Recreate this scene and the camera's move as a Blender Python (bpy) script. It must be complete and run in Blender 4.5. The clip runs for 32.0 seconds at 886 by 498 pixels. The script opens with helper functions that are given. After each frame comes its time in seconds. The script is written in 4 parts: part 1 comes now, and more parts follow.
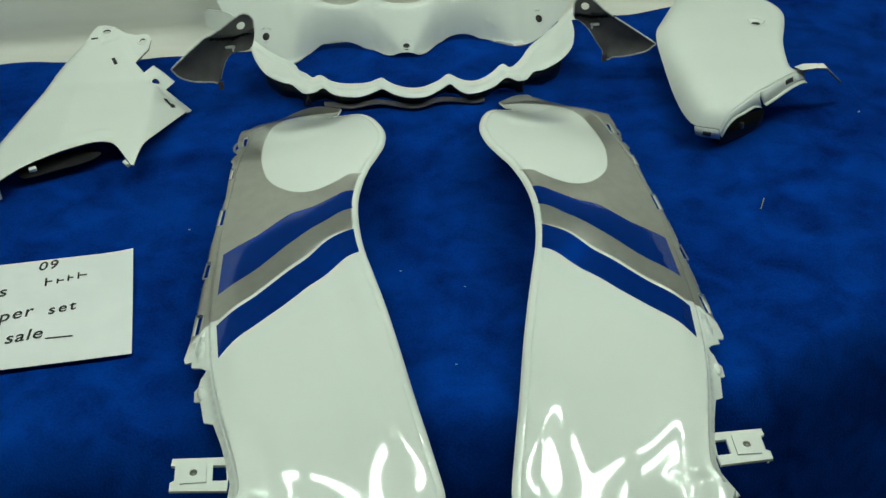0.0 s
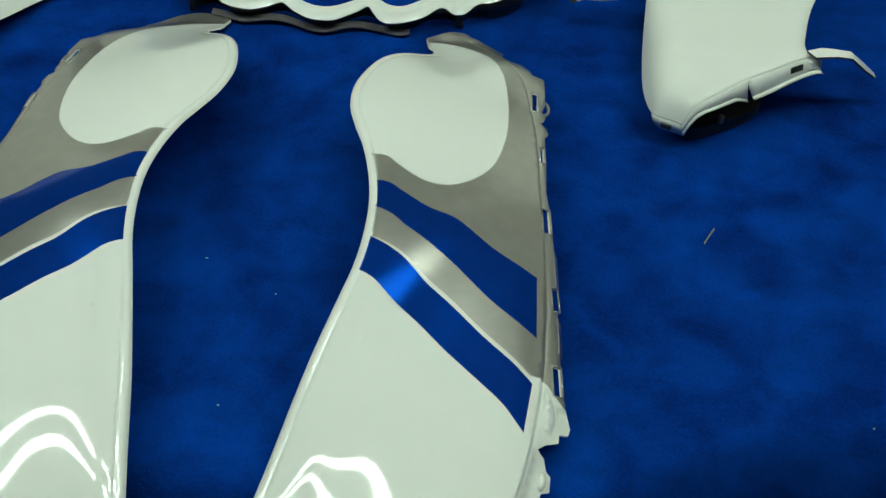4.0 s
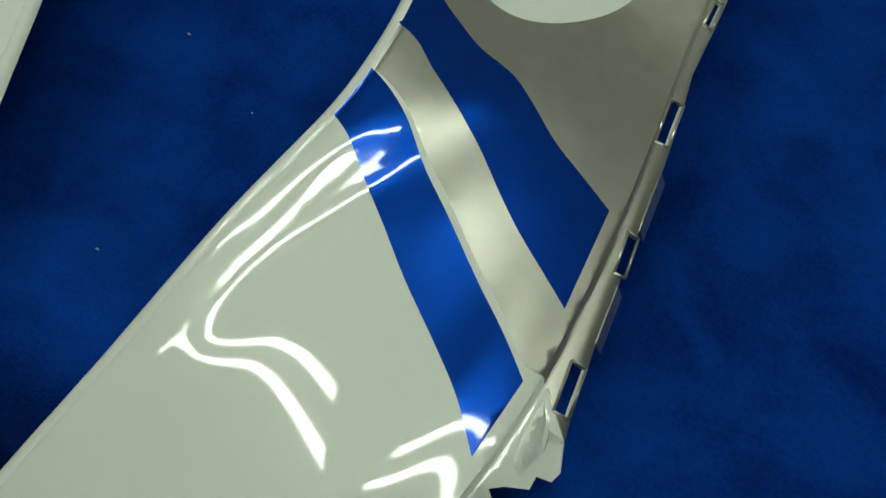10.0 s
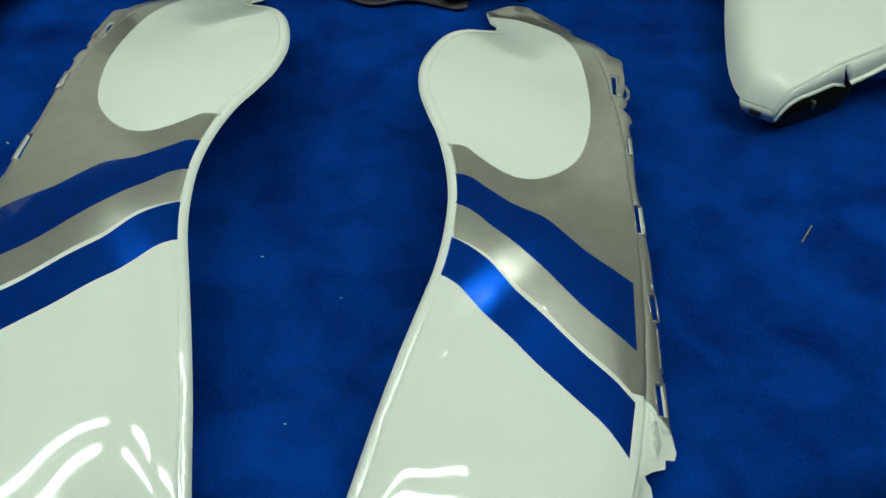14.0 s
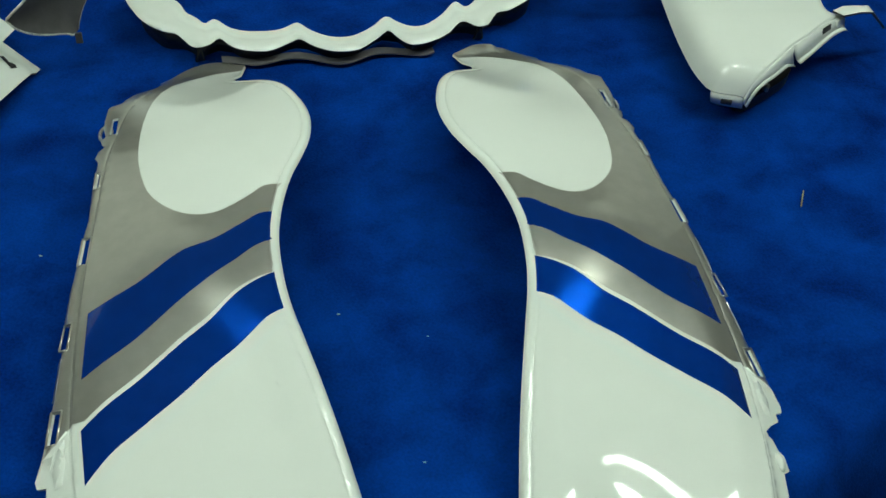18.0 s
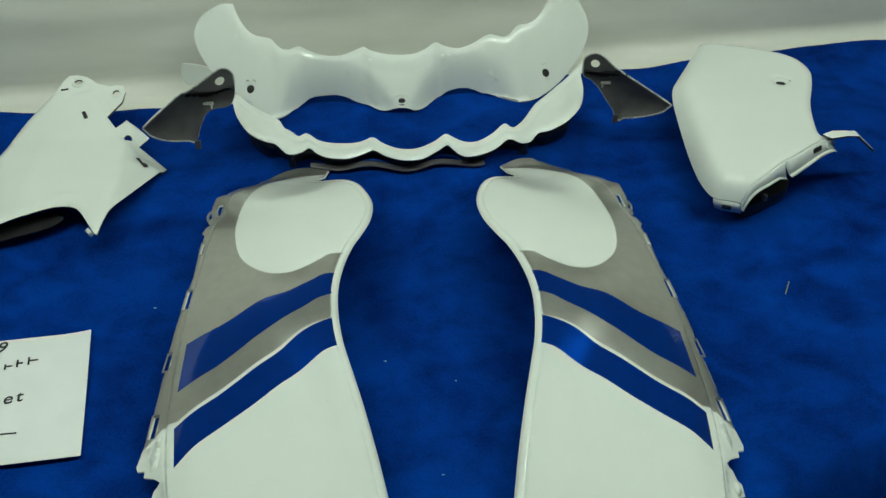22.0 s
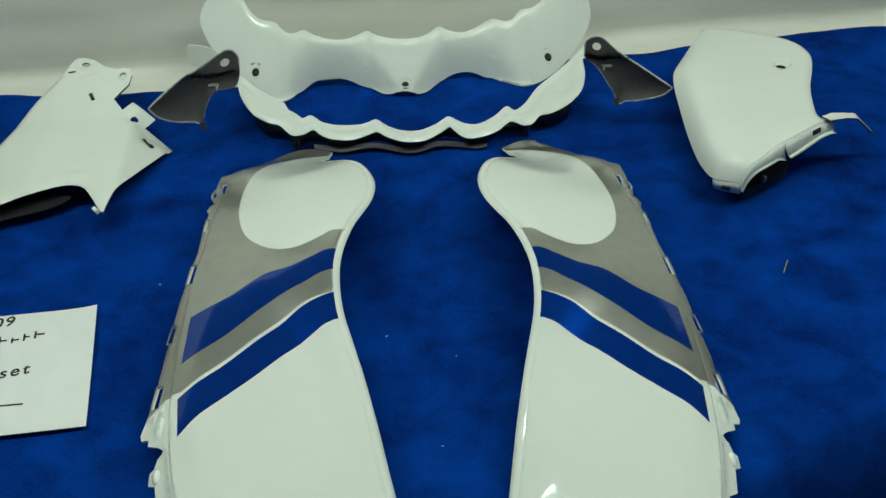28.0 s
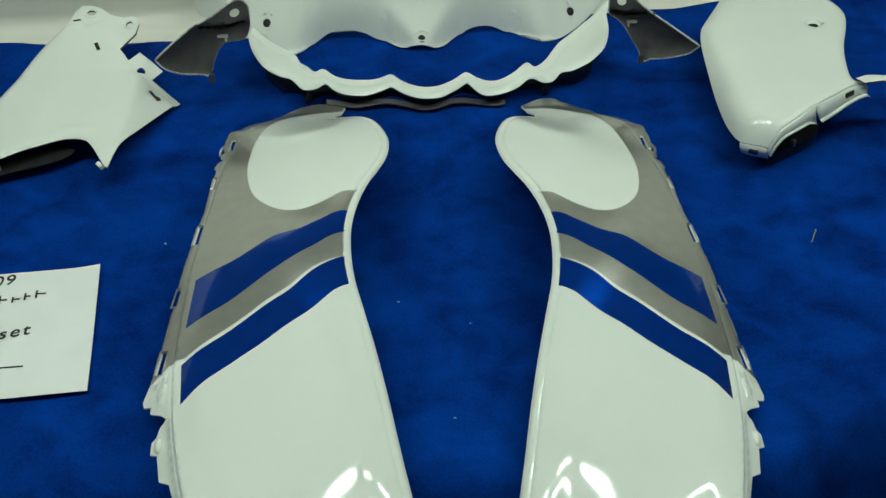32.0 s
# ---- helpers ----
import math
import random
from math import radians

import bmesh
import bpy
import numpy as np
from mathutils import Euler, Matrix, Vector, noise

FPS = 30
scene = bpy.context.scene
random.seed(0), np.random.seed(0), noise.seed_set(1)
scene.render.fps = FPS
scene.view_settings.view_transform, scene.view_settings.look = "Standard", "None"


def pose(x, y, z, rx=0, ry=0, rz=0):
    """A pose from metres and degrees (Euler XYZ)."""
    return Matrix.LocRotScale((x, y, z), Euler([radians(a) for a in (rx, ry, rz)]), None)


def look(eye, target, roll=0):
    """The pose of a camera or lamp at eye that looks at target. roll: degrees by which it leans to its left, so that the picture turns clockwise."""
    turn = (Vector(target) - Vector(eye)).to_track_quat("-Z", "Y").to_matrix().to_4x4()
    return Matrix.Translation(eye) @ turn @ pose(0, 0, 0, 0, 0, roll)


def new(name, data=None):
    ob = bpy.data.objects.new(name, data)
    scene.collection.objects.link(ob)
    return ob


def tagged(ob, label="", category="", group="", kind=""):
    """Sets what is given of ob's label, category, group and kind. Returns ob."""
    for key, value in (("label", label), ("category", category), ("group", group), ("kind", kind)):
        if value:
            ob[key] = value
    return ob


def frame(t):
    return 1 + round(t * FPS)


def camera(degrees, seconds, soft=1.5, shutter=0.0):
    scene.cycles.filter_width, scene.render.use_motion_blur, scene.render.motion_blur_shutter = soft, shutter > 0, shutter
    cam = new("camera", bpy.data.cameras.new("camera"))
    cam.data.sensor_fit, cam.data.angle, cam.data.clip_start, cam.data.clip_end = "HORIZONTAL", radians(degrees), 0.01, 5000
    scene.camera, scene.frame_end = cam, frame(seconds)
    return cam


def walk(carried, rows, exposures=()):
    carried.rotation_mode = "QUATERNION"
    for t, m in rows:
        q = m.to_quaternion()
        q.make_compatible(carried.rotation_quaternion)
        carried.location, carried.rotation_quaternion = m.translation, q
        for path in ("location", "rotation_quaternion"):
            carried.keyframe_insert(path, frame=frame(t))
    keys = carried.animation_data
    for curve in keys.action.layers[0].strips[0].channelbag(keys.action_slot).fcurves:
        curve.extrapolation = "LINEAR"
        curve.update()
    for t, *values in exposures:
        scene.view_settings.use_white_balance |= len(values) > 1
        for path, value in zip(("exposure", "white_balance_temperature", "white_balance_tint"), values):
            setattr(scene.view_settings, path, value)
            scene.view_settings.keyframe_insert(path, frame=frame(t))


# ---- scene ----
cam = camera(42.9, 32.0)
PATH = [
    (0, (-0.1147, -1.1704, 1.0912), (0.006, 0.1997, -0.0699), 0.77),
    (0.5, (-0.1184, -1.1539, 1.0898), (-0.005, 0.1971, -0.0943), 0.98),
    (1, (-0.1197, -1.1416, 1.085), (0.0061, 0.1891, -0.1206), 0.92),
    (1.5, (-0.1238, -1.1401, 1.0743), (-0.0132, 0.1749, -0.1499), 0.77),
    (2, (-0.1087, -1.1318, 1.0784), (-0.0003, 0.1825, -0.1466), 0.61),
    (2.5, (-0.0497, -1.0843, 1.0791), (0.0433, 0.2446, -0.1314), -0.8),
    (3, (0.0867, -0.956, 1.0506), (0.1397, 0.3371, -0.2003), 1.56),
    (3.5, (0.2116, -0.8316, 1.0125), (0.1688, 0.3949, -0.3042), 0.96),
    (4, (0.2895, -0.7394, 0.9901), (0.169, 0.4429, -0.3618), 2.12),
    (4.5, (0.3332, -0.6933, 0.9883), (0.1505, 0.4774, -0.3667), 1.57),
    (6.5, (0.327, -0.5697, 0.9666), (0.1518, 0.5854, -0.4026), 3.12),
    (7, (0.3969, -0.4471, 0.9136), (0.0524, 0.6462, -0.4742), 4.72),
    (7.5, (0.4248, -0.3897, 0.8484), (-0.0223, 0.5981, -0.5884), 2.37),
    (8, (0.4254, -0.3569, 0.7805), (-0.0463, 0.5261, -0.7155), 0.43),
    (8.5, (0.4338, -0.3654, 0.7403), (-0.0522, 0.4792, -0.7731), -0.98),
    (9, (0.4343, -0.3689, 0.7067), (-0.0705, 0.4496, -0.8149), -1.89),
    (9.5, (0.4381, -0.359, 0.6918), (-0.0632, 0.4516, -0.8352), -1.97),
    (10, (0.4335, -0.3455, 0.677), (-0.0704, 0.4385, -0.863), -2.72),
    (10.5, (0.4206, -0.3312, 0.6613), (-0.0925, 0.4166, -0.8936), -4.24),
    (11, (0.4204, -0.3229, 0.6693), (-0.0743, 0.4129, -0.8972), -4.18),
    (11.5, (0.42, -0.3378, 0.7125), (-0.0423, 0.4375, -0.8449), -2.65),
    (12, (0.4059, -0.3922, 0.7521), (0.0262, 0.4801, -0.776), -0.68),
    (12.5, (0.3538, -0.4756, 0.8102), (0.0896, 0.4987, -0.6801), 0.78),
    (13, (0.2952, -0.5517, 0.8612), (0.1332, 0.4945, -0.5945), 2.65),
    (13.5, (0.2343, -0.6074, 0.8957), (0.156, 0.4812, -0.5356), 3.77),
    (14, (0.1689, -0.6487, 0.9274), (0.0952, 0.4915, -0.4634), 4),
    (14.5, (0.1303, -0.6276, 0.9312), (0.0474, 0.4845, -0.4818), 4.91),
    (15, (0.1032, -0.5273, 0.9168), (0.0204, 0.5776, -0.5017), 3.85),
    (15.5, (0.0904, -0.3825, 0.8798), (0.004, 0.7407, -0.5241), 2.32),
    (17.5, (-0.11, -0.6297, 0.939), (0.1346, 0.6033, -0.3494), 4.19),
    (18, (-0.1362, -0.7028, 0.9364), (0.1384, 0.4989, -0.3752), 5.22),
    (18.5, (-0.1438, -0.7413, 0.9319), (0.1316, 0.4553, -0.3842), 4.53),
    (19, (-0.1472, -0.7498, 0.9216), (0.0806, 0.4242, -0.4236), 3.49),
    (19.5, (-0.1554, -0.7564, 0.9258), (0.0548, 0.42, -0.4204), 4.38),
    (20, (-0.1375, -0.7327, 0.9189), (0.0336, 0.4078, -0.4631), 4.04),
    (20.5, (-0.0821, -0.657, 0.8932), (-0.0135, 0.4517, -0.5232), 2.17),
    (21, (-0.0271, -0.6467, 0.8962), (0.0009, 0.5001, -0.4909), 2.01),
    (21.5, (-0.0522, -0.7979, 0.9868), (0.0013, 0.4867, -0.273), 0.92),
    (22, (-0.0723, -0.9902, 1.0603), (0.0305, 0.3991, -0.0796), 1.21),
    (22.5, (-0.0787, -1.1064, 1.0785), (0.0222, 0.3431, 0.0161), 0.95),
    (23, (-0.0946, -1.1499, 1.0766), (0.0079, 0.3019, 0.0174), 0.63),
    (23.5, (-0.1046, -1.1454, 1.076), (0.0082, 0.3021, 0.012), 0.9),
    (24, (-0.1083, -1.1249, 1.0691), (0.0086, 0.3078, -0.0142), 1.2),
    (24.5, (-0.1049, -1.1035, 1.0617), (0.0093, 0.3229, -0.0301), 1.01),
    (25, (-0.0945, -1.0836, 1.0602), (0.0201, 0.3352, -0.0416), 0.87),
    (25.5, (-0.0906, -1.0594, 1.0572), (0.0155, 0.3478, -0.0601), 0.99),
    (27.5, (-0.0617, -0.9848, 1.0475), (0.0254, 0.3961, -0.1039), 1.2),
    (28, (-0.0637, -1.0246, 1.0483), (0.0254, 0.3653, -0.092), 1),
    (28.5, (-0.0811, -1.0662, 1.0543), (0.0078, 0.3358, -0.0711), 1.09),
    (29, (-0.1029, -1.0991, 1.0538), (-0.022, 0.3066, -0.0676), 0.98),
    (29.5, (-0.1195, -1.1087, 1.0559), (-0.0419, 0.2983, -0.0641), 1.44),
    (30, (-0.1194, -1.1012, 1.0601), (-0.0191, 0.3008, -0.0644), 1.93),
    (30.5, (-0.1122, -1.081, 1.051), (-0.0153, 0.3031, -0.0957), 1.61),
    (31, (-0.0977, -1.0478, 1.0381), (0.0007, 0.3233, -0.124), 1.88),
    (31.5, (-0.0778, -1.0058, 1.0265), (0.0188, 0.3434, -0.161), 1.56),
    (32, (-0.064, -0.9699, 1.0261), (0.0038, 0.3687, -0.1754), 1.44),
]
EXPOSURE = [(0, 0.10, 6500, 10), (4, 0.15, 6500, 10), (7, 0.20, 6500, 10), (8, 0.08, 6500, 10), (9, -0.14, 6750, 10), (10, -0.34, 6850, 10), (11, -0.36, 6850, 10), (12, -0.24, 6800, 10), (13, -0.02, 6600, 10),
            (14, 0.20, 6500, 10), (19, 0.18, 6500, 10), (20, 0.03, 6500, 10), (21, 0.0, 6500, 10), (22, 0.08, 6500, 10), (24, 0.10, 6500, 10), (32, 0.10, 6500, 10)]
walk(cam, [(t, look(eye, target, roll)) for t, eye, target, roll in PATH], EXPOSURE)

# ---- world and lights ----
world = bpy.data.worlds.new("room_air")
scene.world = world
world.use_nodes = True
world.node_tree.nodes["Background"].inputs[0].default_value = (0.80, 0.88, 0.78, 1)
world.node_tree.nodes["Background"].inputs[1].default_value = 0.05
TUBE_GLOW = 36.0
CEILING = 2.45
LAMP_HEIGHT = 1.86


# ---- materials ----
def material(name, color, rough=0.5, metal=0.0, coat=0.0, sheen=0.0):
    m = bpy.data.materials.new(name)
    m.use_nodes = True
    b = m.node_tree.nodes["Principled BSDF"]
    b.inputs["Base Color"].default_value = (*color, 1)
    b.inputs["Roughness"].default_value = rough
    b.inputs["Metallic"].default_value = metal
    b.inputs["Coat Weight"].default_value = coat
    b.inputs["Coat Roughness"].default_value = 0.04
    b.inputs["Sheen Weight"].default_value = sheen
    return m


def vary(m, low, high, scale, detail=4.0, rough=None, bump=0.0, bump_scale=300.0, stretch=(1, 1, 1)):
    """Noise between two colours, with a second, finer noise for relief and gloss."""
    t = m.node_tree
    b = t.nodes["Principled BSDF"]
    co = t.nodes.new("ShaderNodeTexCoord")
    mp = t.nodes.new("ShaderNodeMapping")
    mp.inputs["Scale"].default_value = stretch
    t.links.new(co.outputs["Object"], mp.inputs["Vector"])
    n = t.nodes.new("ShaderNodeTexNoise")
    n.inputs["Scale"].default_value = scale
    n.inputs["Detail"].default_value = detail
    t.links.new(mp.outputs[0], n.inputs["Vector"])
    r = t.nodes.new("ShaderNodeValToRGB")
    r.color_ramp.elements[0].position, r.color_ramp.elements[1].position = 0.32, 0.68
    r.color_ramp.elements[0].color, r.color_ramp.elements[1].color = (*low, 1), (*high, 1)
    t.links.new(n.outputs["Fac"], r.inputs[0])
    t.links.new(r.outputs[0], b.inputs["Base Color"])
    f = t.nodes.new("ShaderNodeTexNoise")
    f.inputs["Scale"].default_value = bump_scale
    f.inputs["Detail"].default_value = 3.0
    t.links.new(mp.outputs[0], f.inputs["Vector"])
    if rough:
        g = t.nodes.new("ShaderNodeMapRange")
        g.inputs["To Min"].default_value, g.inputs["To Max"].default_value = rough
        t.links.new(f.outputs["Fac"], g.inputs["Value"])
        t.links.new(g.outputs[0], b.inputs["Roughness"])
    if bump:
        u = t.nodes.new("ShaderNodeBump")
        u.inputs["Strength"].default_value = bump
        u.inputs["Distance"].default_value = 0.002
        t.links.new(f.outputs["Fac"], u.inputs["Height"])
        t.links.new(u.outputs[0], b.inputs["Normal"])
    return m


WHITE = vary(material("gloss_white_paint", (0.76, 0.78, 0.74), 0.45, 0, 1.0), (0.73, 0.76, 0.72), (0.76, 0.79, 0.75), 9, rough=(0.40, 0.50))
SILVER = vary(material("silver_metallic_paint", (0.45, 0.44, 0.40), 0.35, 0.8, 1.0), (0.45, 0.44, 0.40), (0.49, 0.48, 0.44), 60, rough=(0.30, 0.35))
BLUE = vary(material("blue_metallic_paint", (0.002, 0.04, 0.30), 0.3, 0.6, 1.0), (0.0010, 0.041, 0.32), (0.0012, 0.048, 0.37), 50, rough=(0.23, 0.28))
WHITE.node_tree.nodes["Principled BSDF"].inputs["Specular IOR Level"].default_value = 0.2
BLUE.node_tree.nodes["Principled BSDF"].inputs["Specular IOR Level"].default_value = 0.0
GREY = vary(material("bare_grey_plastic", (0.05, 0.047, 0.05), 0.55), (0.046, 0.044, 0.046), (0.074, 0.071, 0.074), 40, rough=(0.45, 0.65), bump=0.15)
BLACK = vary(material("black_plastic", (0.012, 0.012, 0.013), 0.5), (0.009, 0.009, 0.01), (0.018, 0.018, 0.02), 60, rough=(0.4, 0.6))
STEEL = material("zinc_plated_steel", (0.35, 0.34, 0.30), 0.35, 0.9)
PAPER = vary(material("white_paper", (0.78, 0.80, 0.80), 0.8), (0.76, 0.78, 0.78), (0.81, 0.82, 0.82), 14, bump=0.1, bump_scale=500)
INK = material("black_marker_ink", (0.012, 0.012, 0.014), 0.6)


def fleece():
    """Royal blue pile, brushed into lighter and darker patches."""
    m = material("royal_blue_fleece", (0.002, 0.035, 0.26), 1.0)
    t = m.node_tree
    b = t.nodes["Principled BSDF"]
    b.inputs["Specular IOR Level"].default_value = 0.04
    co = t.nodes.new("ShaderNodeTexCoord")

    def noise_at(scale, detail, warp, stretch):
        mp = t.nodes.new("ShaderNodeMapping")
        mp.inputs["Scale"].default_value = stretch
        mp.inputs["Rotation"].default_value = (0, 0, 0.35)
        n = t.nodes.new("ShaderNodeTexNoise")
        n.inputs["Scale"].default_value, n.inputs["Detail"].default_value, n.inputs["Distortion"].default_value = scale, detail, warp
        t.links.new(co.outputs["Object"], mp.inputs["Vector"])
        t.links.new(mp.outputs[0], n.inputs["Vector"])
        return n

    def mixed(a, b2, w):
        x = t.nodes.new("ShaderNodeMix")
        x.inputs["Factor"].default_value = w
        t.links.new(a, x.inputs["A"])
        t.links.new(b2, x.inputs["B"])
        return x.outputs["Result"]

    big = noise_at(5.0, 5, 1.2, (1, 1.15, 1))
    mid = noise_at(15, 6, 0.5, (1, 1.1, 1))
    fine = noise_at(330, 3, 0, (1, 1, 1))
    fac = mixed(mixed(big.outputs["Fac"], mid.outputs["Fac"], 0.48), fine.outputs["Fac"], 0.20)
    r = t.nodes.new("ShaderNodeValToRGB")
    e = r.color_ramp.elements
    e[0].position, e[1].position = 0.37, 0.64
    e[0].color, e[1].color = (0.0002, 0.0115, 0.108, 1), (0.0006, 0.048, 0.340, 1)
    t.links.new(fac, r.inputs[0])
    t.links.new(r.outputs[0], b.inputs["Base Color"])
    u = t.nodes.new("ShaderNodeBump")
    u.inputs["Strength"].default_value, u.inputs["Distance"].default_value = 0.8, 0.003
    t.links.new(mixed(mid.outputs["Fac"], fine.outputs["Fac"], 0.5), u.inputs["Height"])
    t.links.new(u.outputs[0], b.inputs["Normal"])
    return m


FLEECE = fleece()
SHEET = vary(material("white_ribbed_sheet", (0.72, 0.73, 0.70), 0.45), (0.66, 0.65, 0.59), (0.72, 0.71, 0.65), 5, 3, rough=(0.38, 0.5), stretch=(1, 6, 6))
# Colour of the unseen walls, kept dark so that they bounce little light.
UNSEEN_WALL = vary(material("unseen_wall_grey", (0.45, 0.46, 0.42), 0.85), (0.095, 0.10, 0.09), (0.13, 0.135, 0.12), 3, bump=0.2, bump_scale=120)
# Unseen ceiling; its grey is set for the reflections in the paint.
CEILING_PAINT = vary(material("unseen_ceiling_grey", (0.5, 0.5, 0.46), 0.9), (0.25, 0.255, 0.24), (0.31, 0.315, 0.295), 3, bump=0.2, bump_scale=120)
CONCRETE = vary(material("grey_floor", (0.25, 0.25, 0.24), 0.8), (0.20, 0.20, 0.19), (0.30, 0.30, 0.28), 6, bump=0.2, bump_scale=90)
STRAW = material("dry_straw", (0.35, 0.30, 0.16), 0.8)
LINT = material("white_lint", (0.42, 0.45, 0.42), 0.9)
TRIM = vary(material("plain_grey_trim", (0.14, 0.13, 0.135), 0.5), (0.10, 0.095, 0.10), (0.17, 0.16, 0.165), 50, rough=(0.4, 0.6))
EDGE = vary(material("pale_moulded_edge", (0.4, 0.4, 0.38), 0.55), (0.30, 0.30, 0.29), (0.46, 0.46, 0.43), 90)
HOOK = material("pale_plastic", (0.62, 0.63, 0.60), 0.5)
TUBE = material("lit_tube", (0.9, 0.9, 0.9), 0.3)
TUBE.node_tree.nodes["Principled BSDF"].inputs["Emission Color"].default_value = (0.85, 1.0, 0.86, 1)
TUBE.node_tree.nodes["Principled BSDF"].inputs["Emission Strength"].default_value = TUBE_GLOW
ENAMEL = material("dark_grey_enamel", (0.035, 0.035, 0.034), 0.6)


# ---- building helpers ----
def smooth_line(points, per=6, closed=False):
    """A Catmull-Rom curve through the points."""
    p = np.array(points, float)
    n = len(p)
    out = []
    for i in range(n if closed else n - 1):
        a, b = p[i], p[(i + 1) % n]
        z = p[(i - 1) % n] if closed or i > 0 else 2 * a - b
        c = p[(i + 2) % n] if closed or i < n - 2 else 2 * b - a
        for k in range(per):
            s = k / per
            out.append(0.5 * (2 * a + (b - z) * s + (2 * z - 5 * a + 4 * b - c) * s * s + (3 * a - z - 3 * b + c) * s ** 3))
    if not closed:
        out.append(p[-1])
    return np.array(out)


def inside(poly, q):
    """Which of the points q lie in the polygon."""
    poly, q = np.asarray(poly), np.asarray(q)
    res = np.zeros(len(q), bool)
    for (x0, y0), (x1, y1) in zip(poly, np.roll(poly, -1, 0)):
        cut = (y0 > q[:, 1]) != (y1 > q[:, 1])
        if y1 != y0:
            res ^= cut & (q[:, 0] < (x1 - x0) * (q[:, 1] - y0) / (y1 - y0) + x0)
    return res


def away(line, q):
    """The distance of the points q from a line."""
    line, q = np.asarray(line), np.asarray(q)
    best = np.full(len(q), 9.0)
    for a, b in zip(line[:-1], line[1:]):
        ab = b - a
        u = np.clip(((q - a) @ ab) / max(ab @ ab, 1e-12), 0, 1)
        best = np.minimum(best, np.linalg.norm(q - a - u[:, None] * ab, axis=1))
    return best


def offset(line, d):
    """The line shifted to its left by d."""
    line = np.asarray(line)
    t = np.gradient(line, axis=0)
    t /= np.maximum(np.linalg.norm(t, axis=1, keepdims=True), 1e-9)
    return line + d * np.stack([-t[:, 1], t[:, 0]], 1)


def mesh_of(name, verts, faces, mats, index=None, flat=False):
    me = bpy.data.meshes.new(name)
    me.from_pydata([tuple(v) for v in verts], [], [tuple(f) for f in faces])
    for m in mats:
        me.materials.append(m)
    if index is not None:
        me.polygons.foreach_set("material_index", np.asarray(index, "i"))
    me.polygons.foreach_set("use_smooth", np.full(len(faces), not flat))
    me.update()
    return me


def put(name, me, parent=None, label=""):
    ob = new(name, me)
    if parent:
        ob.parent = parent
    return tagged(ob, label)


def part(name, bm, mat, parent=None, label="", smooth=True):
    me = bpy.data.meshes.new(name)
    bmesh.ops.recalc_face_normals(bm, faces=bm.faces)
    bm.to_mesh(me)
    bm.free()
    me.materials.append(mat)
    me.polygons.foreach_set("use_smooth", np.full(len(me.polygons), smooth))
    return put(name, me, parent, label)


def thing(name, label, category, group="", at=None):
    ob = new(name)
    ob.empty_display_size = 0.05
    if at is not None:
        ob.matrix_basis = at
    return tagged(ob, label, category, group)


def plan_mesh(outline, holes, lines, step, spread=None):
    """Triangles over a plan outline with holes; lines are kept as edges. Gives points and triangles."""
    pts, edges = [], []

    def add(line, closed):
        k = len(pts)
        pts.extend(line)
        n = len(line)
        edges.extend((k + i, k + (i + 1) % n) for i in range(n if closed else n - 1))

    add(outline, True)
    for h in holes:
        add(h, True)
    for l in lines:
        add(l, False)
    o = np.asarray(outline)
    lo, hi = o.min(0), o.max(0)
    gx, gy = np.meshgrid(np.arange(lo[0] + step / 2, hi[0], step), np.arange(lo[1] + step / 2, hi[1], step))
    gx = gx + (np.arange(gy.shape[0]) % 2)[:, None] * step / 2
    g = np.stack([gx.ravel(), gy.ravel()], 1)
    g = g[inside(outline, g)]
    near = np.array(pts)
    keep = np.ones(len(g), bool)
    for i in range(0, len(g), 400):
        d = np.linalg.norm(g[i:i + 400, None] - near[None], axis=2).min(1)
        keep[i:i + 400] = d > step * 0.45
    pts.extend(g[keep])
    from mathutils.geometry import delaunay_2d_cdt
    v, _, f, _, _, _ = delaunay_2d_cdt([Vector(p) for p in pts], edges, [], 0, 1e-6)
    v = np.array([tuple(p) for p in v])
    f = np.array(f)
    c = v[f].mean(1)
    ok = inside(outline, c)
    for h in holes:
        ok &= ~inside(h, c)
    f = f[ok]
    a, b, d = v[f[:, 0]], v[f[:, 1]], v[f[:, 2]]
    turn = (b - a)[:, 0] * (d - a)[:, 1] - (b - a)[:, 1] * (d - a)[:, 0]
    f[turn < 0] = f[turn < 0][:, ::-1]
    return v, f[np.abs(turn) > 1e-10]


def thick(v3, f, th, keep=None):
    """A sheet of triangles given a back at a depth th and side walls. keep: which of the front faces are built."""
    n = np.zeros_like(v3)
    fn = np.cross(v3[f[:, 1]] - v3[f[:, 0]], v3[f[:, 2]] - v3[f[:, 0]])
    for i in range(3):
        np.add.at(n, f[:, i], fn)
    n /= np.maximum(np.linalg.norm(n, axis=1, keepdims=True), 1e-12)
    back = v3 - n * th
    count = {}
    for t in f:
        for i in range(3):
            a, b = int(t[i]), int(t[(i + 1) % 3])
            count[(a, b)] = count.get((a, b), 0) + 1
    walls = [(a, b) for a, b in count if (b, a) not in count]
    k = len(v3)
    front = f if keep is None else f[keep]
    faces = [tuple(t) for t in front] + [(t[2] + k, t[1] + k, t[0] + k) for t in f] + [(b, a, a + k, b + k) for a, b in walls]
    return np.vstack([v3, back]), faces, len(front)


